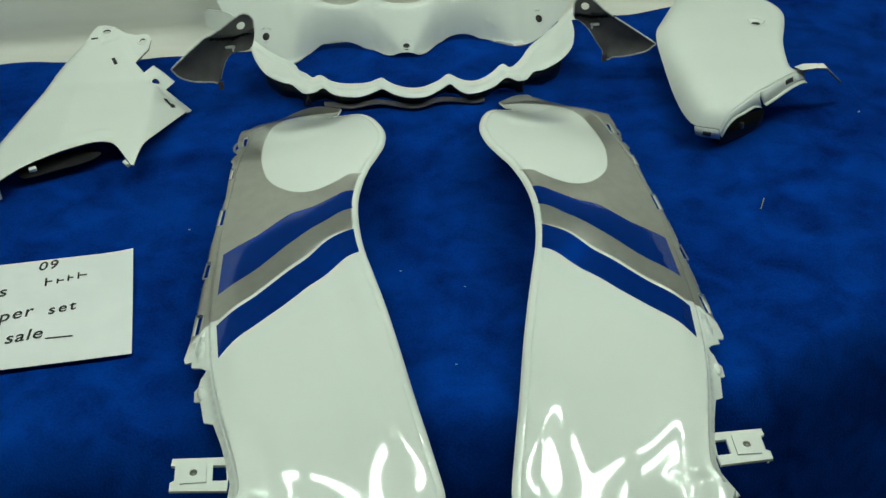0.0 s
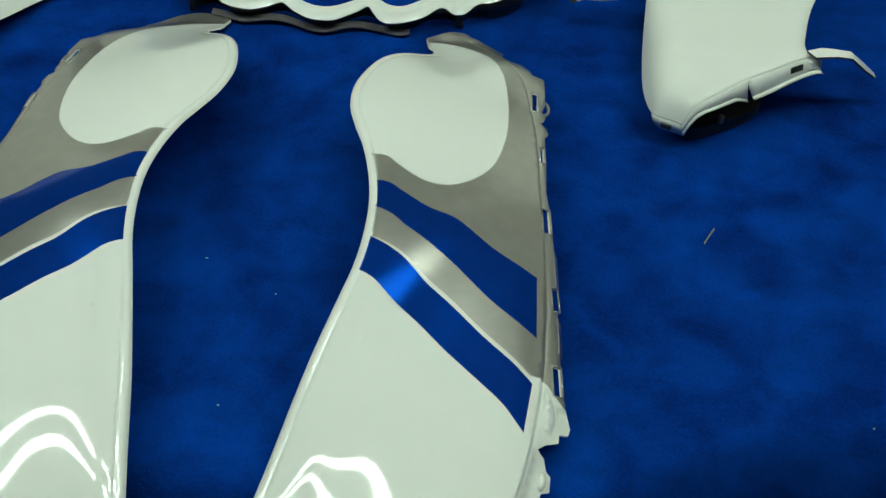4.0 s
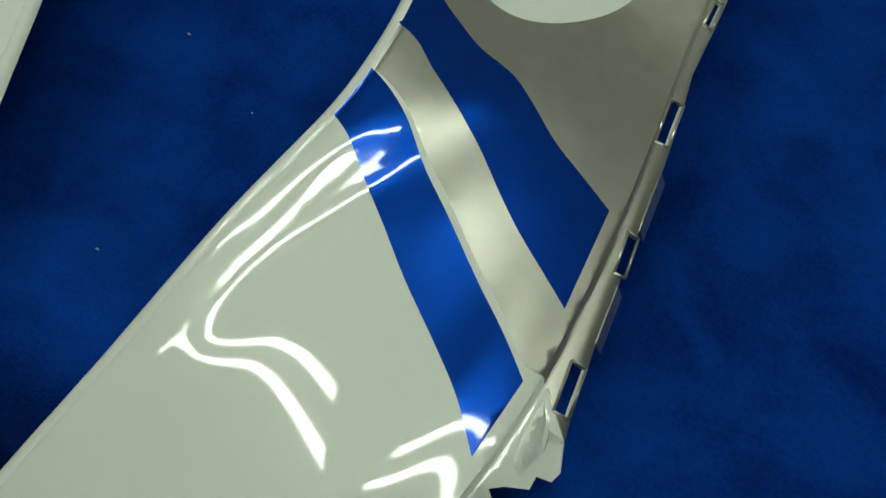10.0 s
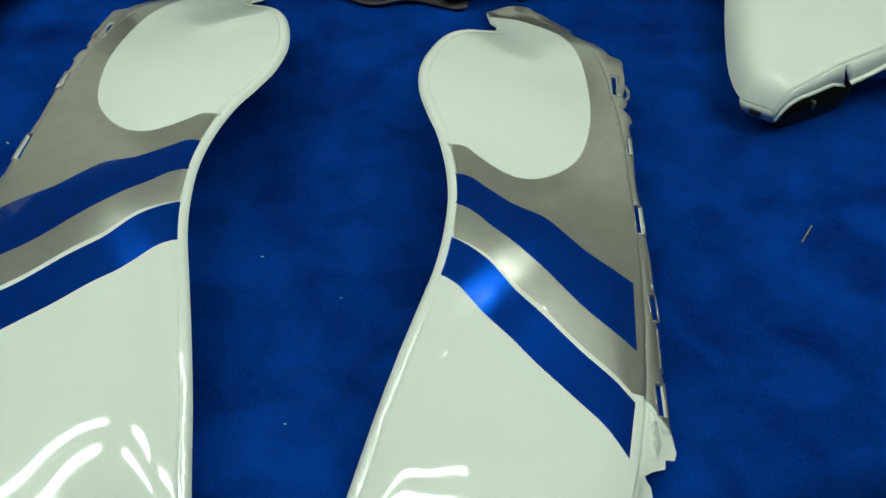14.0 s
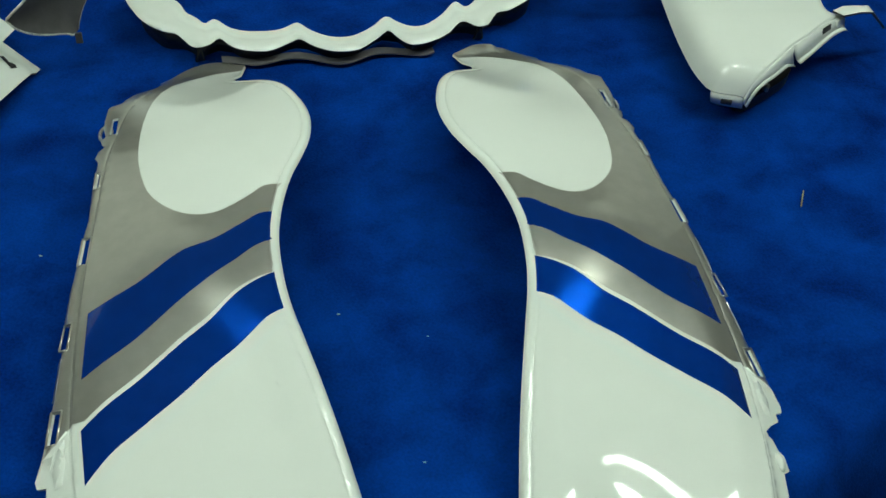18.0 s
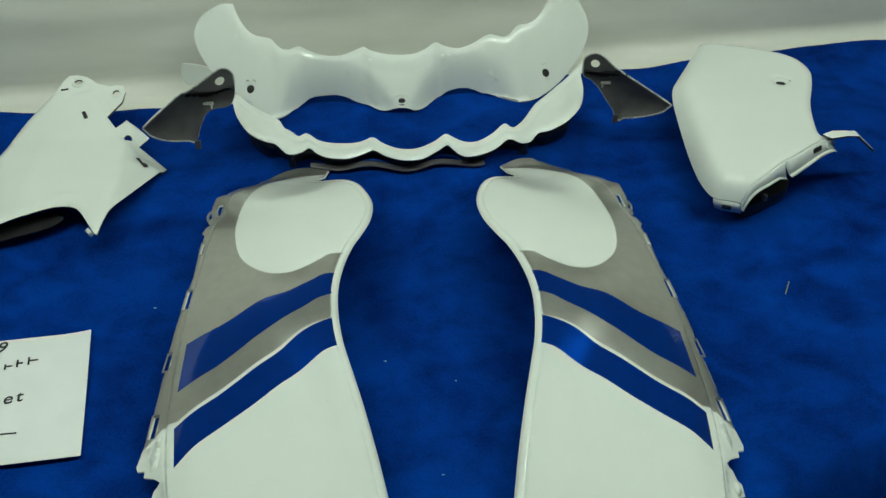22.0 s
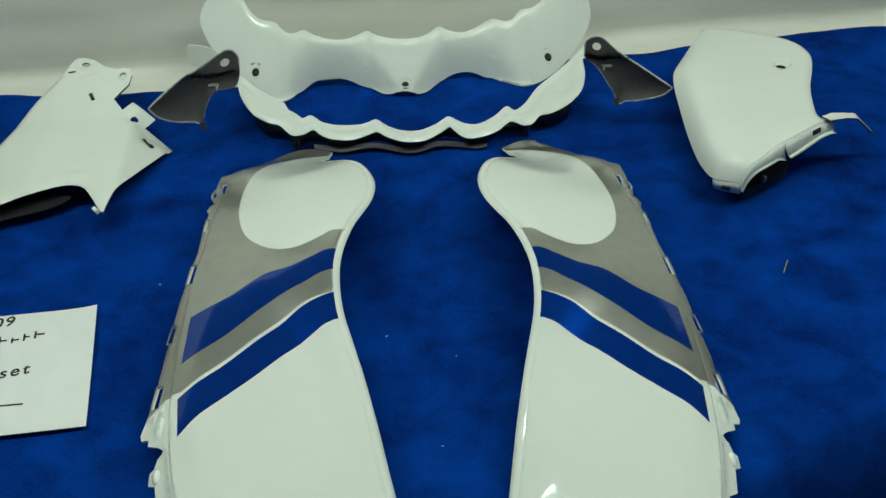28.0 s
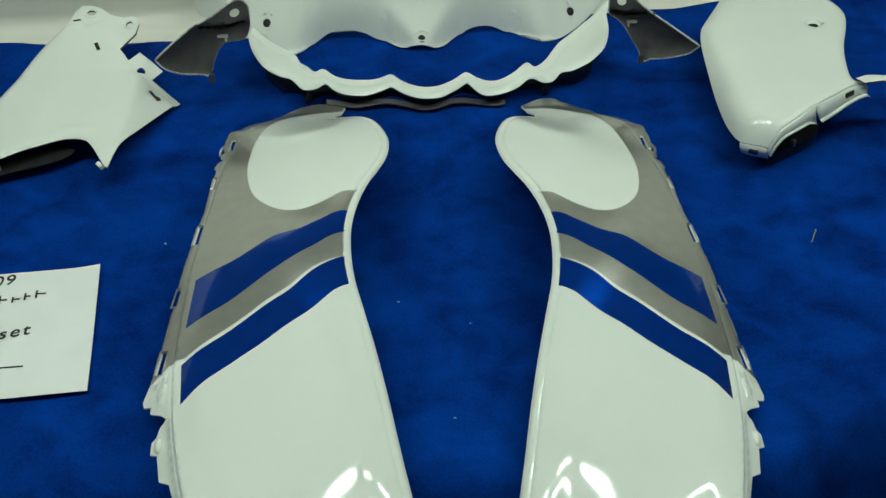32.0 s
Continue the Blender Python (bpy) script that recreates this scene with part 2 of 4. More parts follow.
def sheet_part(name, outline, height, mat, parent, holes=(), lines=(), step=0.008, th=0.0028, label="", back=None, bend=None):
    v, f = plan_mesh(outline, holes, lines, step)
    v3 = np.c_[v, height(v[:, 0], v[:, 1])]
    if bend:
        v3 = bend(v3)
    vv, faces, n = thick(v3, f, th)
    mats = [mat, back or mat]
    me = mesh_of(name, vv, faces, mats, [0] * n + [1] * (len(faces) - n))
    me.set_sharp_from_angle(angle=radians(50))
    return put(name, me, parent, label)


def circle(x, y, r, n=14, squash=1.0):
    return np.array([(x + r * math.cos(2 * math.pi * i / n), y + r * squash * math.sin(2 * math.pi * i / n)) for i in range(n)])


def quad(x, y, w, h, turn=0.0):
    c, s = math.cos(radians(turn)), math.sin(radians(turn))
    return np.array([(x + c * a - s * b, y + s * a + c * b) for a, b in ((-w / 2, -h / 2), (w / 2, -h / 2), (w / 2, h / 2), (-w / 2, h / 2))])


def box(bm, x0, y0, z0, x1, y1, z1, bevel=0.0):
    r = bmesh.ops.create_cube(bm, size=1)
    bmesh.ops.scale(bm, vec=(x1 - x0, y1 - y0, z1 - z0), verts=r["verts"])
    bmesh.ops.translate(bm, vec=((x0 + x1) / 2, (y0 + y1) / 2, (z0 + z1) / 2), verts=r["verts"])
    if bevel:
        e = list({e for v in r["verts"] for e in v.link_edges})
        bmesh.ops.bevel(bm, geom=e, offset=bevel, segments=2, affect="EDGES", profile=0.5)
    return bm


def rod(bm, a, b, r, n=12):
    a, b = Vector(a), Vector(b)
    m = Matrix.Translation((a + b) / 2) @ (b - a).to_track_quat("Z", "Y").to_matrix().to_4x4()
    bmesh.ops.create_cone(bm, cap_ends=True, segments=n, radius1=r, radius2=r, depth=(b - a).length, matrix=m)
    return bm


def socket(parent, height, x, y, r, label="black plug standing in for the shade in a bolt hole", bend=None):
    """A black plug just inside a hole, square to the surface, standing in for the hole's shade."""
    h = 0.002

    def at(a, c):
        return float(height(np.array([a]), np.array([c]))[0])

    n = Vector((-(at(x + 4 * h, y) - at(x - 4 * h, y)) / (8 * h), -(at(x, y + 4 * h) - at(x, y - 4 * h)) / (8 * h), 1)).normalized()
    p = Vector((x, y, at(x, y)))
    if bend:
        p = Vector(bend(np.array([p]))[0])
    return part("hole_shade_plug", rod(bmesh.new(), p - n * 0.010, p - n * 0.0022, r, 18), BLACK, parent, label)


def collar(parent, height, x, y, outer, inner, bend=None, squash=1.0):
    """A low ring moulded round a hole."""
    rings = [(inner, 0.0), (inner + 0.0008, 0.0011), (outer - 0.0008, 0.0011), (outer, -0.0004)]
    n = 24
    p = []
    for r, up in rings:
        c = circle(x, y, r, n, squash)
        p.append(np.c_[c, height(c[:, 0], c[:, 1]) + up])
        if bend:
            p[-1] = bend(p[-1])
    f = [(k * n + i, (k + 1) * n + i, (k + 1) * n + (i + 1) % n, k * n + (i + 1) % n) for k in range(3) for i in range(n)]
    bm = bmesh.new()
    bv = [bm.verts.new(q) for q in np.vstack(p)]
    for q in f:
        bm.faces.new([bv[i] for i in q])
    return part("hole_collar", bm, WHITE, parent)


# ---- the room: unseen, added for bounced light and reflections ----
ROOM = pose(0, 0, 0, 0, 0, 6.8)


def slab(name, x0, y0, z0, x1, y1, z1, mat, label, category):
    ob = part(name, box(bmesh.new(), x0, y0, z0, x1, y1, z1), mat, None, "", False)
    ob.matrix_basis = ROOM
    return tagged(ob, label, category, kind="structure")


FLOOR = -0.72
slab("floor", -2.6, -3.2, FLOOR - 0.1, 2.6, 1.7, FLOOR, CONCRETE, "unseen plain grey floor added under the table", "floor")
slab("wall_north", -2.6, 1.6, FLOOR, 2.6, 1.7, CEILING, UNSEEN_WALL, "unseen dark grey wall added behind the ribbed sheet to close the room", "wall")
slab("wall_south", -2.6, -3.2, FLOOR, 2.6, -3.1, CEILING, UNSEEN_WALL, "unseen dark grey wall added to close the room", "wall")
slab("wall_west", -2.6, -3.1, FLOOR, -2.5, 1.6, CEILING, UNSEEN_WALL, "unseen dark grey wall added to close the room", "wall")
slab("wall_east", 2.5, -3.1, FLOOR, 2.6, 1.6, CEILING, UNSEEN_WALL, "unseen dark grey wall added to close the room", "wall")
slab("ceiling", -2.6, -3.2, CEILING, 2.6, 1.7, CEILING + 0.1, CEILING_PAINT, "unseen grey ceiling added to close the room", "ceiling")


def ceiling_lamp(x, y, turn):
    m = ROOM @ pose(x, y, LAMP_HEIGHT, 0, 0, turn)
    lamp = thing("fluorescent_lamp", "unseen twin-tube fluorescent lamp with an added dark light-blocking housing", "ceiling lamp", "ceiling lamps", m)
    # Tubes inferred from reflections; wide dark housing and hangers added to keep the ceiling unlit.
    part("housing", box(bmesh.new(), -0.785, -0.15, -0.035, 0.785, 0.15, -0.001, 0.008), ENAMEL, lamp)
    for e in (-0.55, 0.55):
        part("hanger", rod(bmesh.new(), (e, 0, -0.002), (e, 0, CEILING - LAMP_HEIGHT), 0.006), STEEL, lamp, "added thin steel hanger")
    for s in (-0.08, 0.08):
        part("tube", rod(bmesh.new(), (-0.75, s, -0.062), (0.75, s, -0.062), 0.024), TUBE, lamp, "lit fluorescent tube")
        for e in (-0.762, 0.762):
            part("tube_holder", box(bmesh.new(), e - 0.012, s - 0.020, -0.084, e + 0.012, s + 0.020, -0.036, 0.003), ENAMEL, lamp)
    return lamp


ceiling_lamp(-0.815, -0.104, 0)
ceiling_lamp(0.945, -0.104, 0)


# ---- blanket and backing sheet ----
BACK_EDGE = [(-1.40, 0.690), (-0.79, 0.706), (-0.45, 0.711), (0.0, 0.758), (0.40, 0.814), (0.60, 0.864), (0.81, 0.908), (1.00, 0.922), (1.50, 0.930)]


# Drop line set where the blanket goes dark; drawn back at right to darken it.
FRONT_X, FRONT_Y = (-1.4, -0.6, -0.2, 0.15, 0.36, 0.48, 0.62, 0.85, 1.5), (-0.19, -0.20, -0.195, -0.195, -0.170, -0.095, -0.035, -0.010, -0.010)
HANG = 3.0


def ground_height(x, y):
    """The lie of the blanket: nearly flat, with shallow folds, hanging down past the table's front edge."""
    z = -0.004 + 0.004 * np.sin(2.1 * x + 1.3 * y + 0.4) * np.sin(1.7 * y - 0.8 * x)
    z = z + 0.0016 * np.sin(9 * x + 4 * y) * np.sin(5 * y - 6 * x + 1)
    past = np.maximum(np.interp(x, FRONT_X, FRONT_Y) - y, 0)
    return z - HANG * np.where(past < 0.08, past ** 2 / 0.16, past - 0.04)


FOLDS = [(0.66, -0.12, 0.16, 0.012, 0.55, 0.006), (0.60, -0.20, 0.12, 0.010, 0.35, 0.005), (0.74, 0.30, 0.14, 0.016, -0.4, 0.004), (0.58, 0.10, 0.10, 0.014, 1.1, 0.003), (-0.52, 0.22, 0.12, 0.014, 0.3, 0.003),
         (0.0, -0.20, 0.10, 0.016, 0.2, 0.003)]


def build_blanket():
    ed = np.array(BACK_EDGE)
    xs = np.linspace(-1.4, 1.5, 150)
    ts = np.linspace(0, 1, 150)
    v, f = [], []
    for t in ts:
        for x in xs:
            e = np.interp(x, ed[:, 0], ed[:, 1]) + 0.003 * math.sin(23 * x) + 0.002 * math.sin(51 * x + 1)
            front = np.interp(x, FRONT_X, FRONT_Y) - 0.265
            y = front + t * (e - front)
            z = ground_height(x, y) + 0.0018 * noise.noise((x * 9, y * 9, 0.3)) + 0.0009 * noise.noise((x * 31, y * 31, 1.7))
            for cx, cy, sx, sy, turn, h in FOLDS:
                a = (x - cx) * math.cos(turn) + (y - cy) * math.sin(turn)
                c = (y - cy) * math.cos(turn) - (x - cx) * math.sin(turn)
                z += h * math.exp(-(a / sx) ** 2 - (c / sy) ** 2)
            v.append((x, y, z))
    nx = len(xs)
    for j in range(len(ts) - 1):
        for i in range(nx - 1):
            a = j * nx + i
            f.append((a, a + 1, a + nx + 1, a + nx))
    v, f = np.array(v), f
    k = len(v)
    rim = list(range(nx)) + [j * nx + nx - 1 for j in range(1, len(ts))] + [(len(ts) - 1) * nx + i for i in range(nx - 2, -1, -1)] + [j * nx for j in range(len(ts) - 2, 0, -1)]
    low = v[rim].copy()
    low[:, 2] -= 0.006
    faces = f + [(rim[i], k + i, k + (i + 1) % len(rim), rim[(i + 1) % len(rim)]) for i in range(len(rim))]
    ob = put("blanket", mesh_of("blanket", np.vstack([v, low]), faces, [FLEECE]))
    return tagged(ob, "royal blue fleece blanket spread over a table, hanging down its front", "blanket")


build_blanket()


def work_table():
    table = thing("table", "plain dark table hidden under the blue blanket", "table")
    part("tabletop", box(bmesh.new(), -1.36, 0.02, -0.056, 1.46, 1.20, -0.024, 0.004), ENAMEL, table)
    for x in (-1.30, 1.40):
        for y in (0.07, 1.14):
            part("leg", box(bmesh.new(), x - 0.03, y - 0.03, FLOOR, x + 0.03, y + 0.03, -0.057, 0.003), ENAMEL, table)


work_table()


def build_sheet():
    """A white ribbed sheet that lies under the blanket's edge and stands up behind the parts."""
    prof = [(-0.10, -0.017), (-0.02, -0.015), (0.035, -0.012), (0.060, -0.004)]
    z = 0.01
    while z < 0.95:
        prof.append((0.066 + 0.10 * z + 0.0014 * math.sin(2 * math.pi * z / 0.082 + 0.6), z))
        z += 0.008
    ed = np.array(BACK_EDGE)
    xs = np.linspace(-1.5, 1.6, 70)
    v, f = [], []
    for d, z in prof:
        for x in xs:
            e = 0.78 + 0.115 * x
            wob = 0.004 * math.sin(3.1 * x + 9 * z) + 0.003 * noise.noise((x * 2.2, z * 7, 4.0))
            v.append((x, e + d + wob, z + 0.006 * noise.noise((x * 1.3, z * 3, 9.0))))
    nx = len(xs)
    for j in range(len(prof) - 1):
        for i in range(nx - 1):
            a = j * nx + i
            f.append((a, a + 1, a + nx + 1, a + nx))
    v = np.array(v)
    k = len(v)
    back = v + np.array([0, 0.003, -0.001])
    faces = f + [(q[3] + k, q[2] + k, q[1] + k, q[0] + k) for q in f]
    ob = put("backing_sheet", mesh_of("backing_sheet", np.vstack([v, back]), faces, [SHEET]))
    return tagged(ob, "white ribbed plastic sheet standing up behind the blanket", "sheet")


build_sheet()

# ---- the two large side fairings ----
NET = np.array([[-0.0897, -0.0844, -0.0793, -0.0697, -0.0329, 0.0165, 0.0293, 0.0189], [-0.0811, -0.0414, -0.0008, 0.051, 0.1405, 0.1269, 0.0084, -0.0971], [-0.0721, -0.0088, 0.0558, 0.0809, 0.1073, 0.1071, -0.0262, -0.1345], [-0.0643, -0.0322, -0.0052, 0.0185, 0.0263, 0.0437, -0.0215, -0.0883], [-0.0627, -0.0585, -0.0517, -0.0373, -0.0238, -0.0188, -0.0219, -0.0299]])


def spline_basis(x, x0, x1, n):
    s = np.clip((x - x0) / (x1 - x0), 0, 1 - 1e-9) * (n - 3)
    i = np.floor(s).astype(int)
    f = s - i
    w = np.stack([(1 - f) ** 3, 3 * f ** 3 - 6 * f ** 2 + 4, -3 * f ** 3 + 3 * f ** 2 + 3 * f + 1, f ** 3], -1) / 6
    out = np.zeros(x.shape + (n,))
    for j in range(4):
        np.put_along_axis(out, (i + j)[..., None], w[..., j:j + 1], -1)
    return out


def face_height(x, y):
    """The bowed face of a fairing over its plan."""
    z = np.einsum("...i,...j,ij->...", spline_basis(x, 0.04, 0.42, 5), spline_basis(y, -0.5, 0.5, 8), NET)
    return np.where(z > 0.0, z, -0.022 + 0.022 * np.exp(np.minimum(z, 0) / 0.022))


RIM = smooth_line([(0.143, 0.446), (0.112, 0.418), (0.088, 0.378), (0.074, 0.330), (0.069, 0.286), (0.074, 0.241), (0.087, 0.203), (0.101, 0.172), (0.114, 0.133),
                   (0.122, 0.094), (0.123, 0.056), (0.119, 0.018), (0.109, -0.024), (0.096, -0.078), (0.083, -0.138), (0.070, -0.208), (0.058, -0.268), (0.047, -0.325), (0.045, -0.345)], 5)
OVAL = smooth_line([(0.113, 0.157), (0.132, 0.156), (0.146, 0.146), (0.165, 0.135), (0.185, 0.129), (0.207, 0.133), (0.229, 0.149), (0.248, 0.176), (0.257, 0.211),
                    (0.260, 0.255), (0.255, 0.322), (0.243, 0.388), (0.224, 0.441), (0.202, 0.466), (0.170, 0.488), (0.134, 0.497)], 5)
UP_TOP = smooth_line([(0.126, 0.120), (0.141, 0.118), (0.160, 0.108), (0.187, 0.095), (0.215, 0.089), (0.234, 0.080), (0.261, 0.064), (0.285, 0.054), (0.312, 0.044)], 5)
UP_LOW = smooth_line([(0.130, 0.085), (0.149, 0.078), (0.168, 0.065), (0.192, 0.051), (0.220, 0.034), (0.248, 0.013), (0.273, -0.004), (0.297, -0.018), (0.318, -0.029)], 5)
LOW_TOP = smooth_line([(0.131, 0.048), (0.151, 0.039), (0.173, 0.025), (0.200, 0.002), (0.227, -0.017), (0.260, -0.041), (0.290, -0.062), (0.318, -0.083)], 5)
LOW_LOW = smooth_line([(0.126, 0.008), (0.144, -0.002), (0.165, -0.019), (0.193, -0.041), (0.224, -0.066), (0.258, -0.090), (0.288, -0.113), (0.314, -0.139)], 5)
SEAM = smooth_line([(0.192, 0.494), (0.218, 0.470), (0.240, 0.434), (0.260, 0.394), (0.274, 0.350), (0.284, 0.305), (0.293, 0.255), (0.303, 0.174), (0.313, 0.106), (0.320, 0.045), (0.324, -0.010), (0.326, -0.071), (0.324, -0.122),
                    (0.317, -0.177), (0.306, -0.232), (0.290, -0.298), (0.285, -0.335), (0.293, -0.352)], 5)
RIDGE = smooth_line([(0.225, 0.100), (0.205, 0.060), (0.187, 0.025), (0.167, -0.010), (0.149, -0.045), (0.133, -0.085), (0.122, -0.130), (0.113, -0.175), (0.105, -0.220), (0.092, -0.275), (0.080, -0.330), (0.070, -0.420)], 16)
SILVER_LOW = np.array([p + (-0.0035, 0.0085) * np.array([min(1, i / 14)] * 2) for i, p in enumerate(LOW_TOP)])
TOP_EDGE = smooth_line([(0.130, 0.508), (0.160, 0.516), (0.190, 0.512), (0.216, 0.496), (0.238, 0.473)], 4)
ARC = np.array([(0.180, 0.525), (0.238, 0.472), (0.262, 0.430), (0.288, 0.394)])
OUTER = [(0.236, 0.463), (0.242, 0.445), (0.250, 0.437), (0.266, 0.426), (0.277, 0.406), (0.281, 0.392), (0.294, 0.387), (0.297, 0.382), (0.300, 0.350), (0.301, 0.335), (0.2985, 0.318), (0.304, 0.312), (0.302, 0.300), (0.2985, 0.294), (0.306, 0.286),
         (0.309, 0.274), (0.305, 0.264), (0.310, 0.215), (0.313, 0.172), (0.320, 0.140), (0.327, 0.098), (0.334, 0.044), (0.340, -0.005), (0.344, -0.036), (0.352, -0.084), (0.355, -0.098)]
LOWER = [(0.361, -0.113), (0.359, -0.121), (0.350, -0.124), (0.350, -0.133), (0.337, -0.141), (0.330, -0.147), (0.337, -0.152), (0.340, -0.164), (0.345, -0.168), (0.345, -0.184), (0.337, -0.188),
         (0.331, -0.222), (0.319, -0.230), (0.309, -0.262), (0.304, -0.282), (0.297, -0.318), (0.300, -0.334), (0.318, -0.356), (0.296, -0.386), (0.300, -0.412), (0.276, -0.426), (0.264, -0.414), (0.247, -0.432),
         (0.205, -0.462), (0.140, -0.474), (0.085, -0.458), (0.066, -0.420), (0.057, -0.385), (0.053, -0.357)]


BOW = 0.001 * np.array([[1.33, 3.82, 4.99, 3.2, -0.6, -2.72, -3.51, -3.35, 0, 0, 0], [0.65, 1.7, 3.87, 6.61, 1.74, 0.46, 0.88, -8.86, 0, 0, 0], [1.27, -0.07, 0.14, 7.02, 7.33, 3.03, 4.44, 1.09, 0, 0, 0], [3.4, 0.19, -1.08, -0.02, 4.94, -2, 5.48, -6.69, 0, 0, 0], [5.57, -0.27, -5.32, -4.22, -4.27, 2.12, -1.89, -6.16, 0, 0, 0], [4.4, -1.62, -12.11, -9.18, -1.18, 4.48, 6.69, 0.66, 0, 0, 0], [-3.79, -4.22, -2.69, 2.81, 0.8, 1.7, -0.35, -1.59, 0, 0, 0], [-16.13, -11.88, -3.48, 4.92, 11.4, 2.32, 1.98, -0.07, 0, 0, 0], [-28.62, -17.82, -6.78, 2.07, 9.54, 7.4, 4.88, 1.96, 0, 0, 0]])
ROLL = 0.001 * np.array([[5.76, 0.07, -5.59, -8.8, -8.27, -5.85, -3.35, -1.27, 0.68], [12.59, 5.27, -1.72, -5.22, -4.51, -1.01, 1.05, 1.11, 0.75], [20.83, 21.95, 17.88, -3.05, -3.82, -1.56, -0.76, -0.49, -0.28], [46.7, 20.53, -13.01, -4.07, 2.5, 5.8, 3.46, 0.16, -2.92]])


def waist_bow(x, y):
    """How the face bows on either side of the ridge below the waist, and rolls over towards the seam."""
    r, e = RIDGE[::-1], smooth_line(SEAM[::5], 24)[::-1]
    u = np.arcsinh((x - np.interp(y, r[:, 1], r[:, 0])) / 0.03)
    a, b = math.asinh(-0.075 / 0.03), math.asinh(0.25 / 0.03)
    z = np.einsum("...i,...j,ij->...", spline_basis(u, a, b, 9), spline_basis(y, -0.46, 0.14, 11), BOW)
    u = np.interp(y, e[:, 1], e[:, 0]) - x
    return z + np.einsum("...i,...j,ij->...", spline_basis(u, -0.02, 0.10, 8)[..., :4], spline_basis(y, -0.44, 0.10, 9), ROLL)


def side_fairing(label, at, mirrored):
    root = thing("side_fairing", label, "fairing panel", "pair of side fairings", at)
    outline = np.vstack([RIM[::-1], [(0.146, 0.462), (0.137, 0.478)], TOP_EDGE, OUTER, LOWER])
    lip = offset(RIM, 0.0088)

    def at_lip(p):
        return lip[np.argmin(np.linalg.norm(lip - p, axis=1))]

    def painted(a, b):
        p, q = at_lip(a[0]), at_lip(b[0])
        span = lip[(lip[:, 1] <= p[1]) & (lip[:, 1] >= q[1])]
        return np.vstack([a, b[::-1], span[::-1]])

    stripes = {"up": painted(UP_TOP, UP_LOW), "low": painted(LOW_TOP, LOW_LOW)}
    lip_part = lip[(lip[:, 1] < 0.157) & (lip[:, 1] > 0.050)]
    silver = np.vstack([OVAL[::-1], lip_part, SILVER_LOW[1:], [(0.326, -0.073), (0.356, -0.098), (0.40, -0.05), (0.40, 0.55), (0.12, 0.55)]])
    places = [(0.2885, 0.332, 0.007, 0.036, 4), (0.3042, 0.227, 0.0042, 0.026, 5), (0.3165, 0.127, 0.0075, 0.034, 8), (0.3340, 0.027, 0.0055, 0.028, 9), (0.3435, -0.069, 0.0080, 0.032, 8)]
    slots = [quad(*q) for q in places] + [quad(0.286, -0.409, 0.012, 0.008, -35)]
    block = np.array([(0.3335, -0.084), (0.3400, -0.094), (0.3455, -0.110), (0.3420, -0.130), (0.3350, -0.128), (0.3325, -0.108)])
    lines = [offset(RIM, d) for d in (0.002, 0.0045, 0.0088, 0.0105, 0.0125)] + [OVAL, UP_TOP, UP_LOW, LOW_TOP, LOW_LOW, SILVER_LOW, SEAM, offset(SEAM, 0.0012), offset(SEAM, 0.0032), offset(SEAM, 0.0044)]
    lines += [np.array([l[0], at_lip(l[0])]) for l in (UP_TOP, UP_LOW, LOW_TOP, LOW_LOW)]
    lines += [np.array([UP_TOP[-1], UP_LOW[-1]]), np.array([LOW_TOP[-1], LOW_LOW[-1]]), np.array([(0.327, -0.073), (0.354, -0.097)]), np.array([SILVER_LOW[-1], (0.326, -0.073)])]
    lines += [np.vstack([block, block[:1]]), np.vstack([offset(np.vstack([block, block[:1]]), 0.002)]), np.array([(0.325, -0.1455), (0.336, -0.1505)]), np.array([(0.324, -0.1475), (0.335, -0.1525)])]
    lines += [RIDGE[:-12:4]]
    v, f = plan_mesh(outline, slots, lines, 0.0044)
    z = face_height(v[:, 0], v[:, 1]) + (0.012 if mirrored else 0.022) * np.exp(-(away(ARC, v) / 0.053) ** 2)
    z += 0.007 * np.exp(-((v[:, 0] - 0.09) ** 2 + (v[:, 1] - 0.40) ** 2) / 0.06 ** 2)
    d = away(RIM, v)
    z -= 0.0035 * np.clip(1 - d / 0.0045, 0, 1) ** 2 + 0.0011 * np.exp(-((d - 0.0105) / 0.0012) ** 2)
    # a soft ridge runs down beside the rim, below a slight hollow across the waist
    w = np.clip((0.12 - v[:, 1]) / 0.06, 0, 1)
    z += 0.0045 * w * np.exp(-np.sqrt(away(RIDGE, v) ** 2 + 0.008 ** 2) / 0.030)
    z -= 0.0068 * np.exp(-((v[:, 1] + 0.063) / 0.076) ** 2) * np.clip(d / 0.04, 0, 1) * np.interp(v[:, 0], [0.18, 0.31], [1, 0.25])
    z += waist_bow(v[:, 0], v[:, 1])
    s = away(SEAM, v)
    edge = np.vstack([[(0.17, 0.56)], SEAM, [(0.33, -0.37), (0.5, -0.37), (0.5, 0.56)]])
    beyond = inside(edge, v)
    z -= 0.0024 * np.exp(-((s - 0.0021) / 0.0014) ** 2) * beyond + beyond * (0.0022 * np.clip(s / 0.004, 0, 1) + 0.06 * s)
    # the hollow round the pale oval and the dished ear
    o = away(OVAL, v)
    out = ~inside(np.vstack([OVAL, [(0.07, 0.50), (0.06, 0.28), (0.10, 0.16)]]), v)
    z -= 0.0006 * out * np.exp(-((o - 0.017) / 0.013) ** 2) * (v[:, 0] > 0.15) * np.clip((0.30 - v[:, 1]) / 0.1, 0, 1)
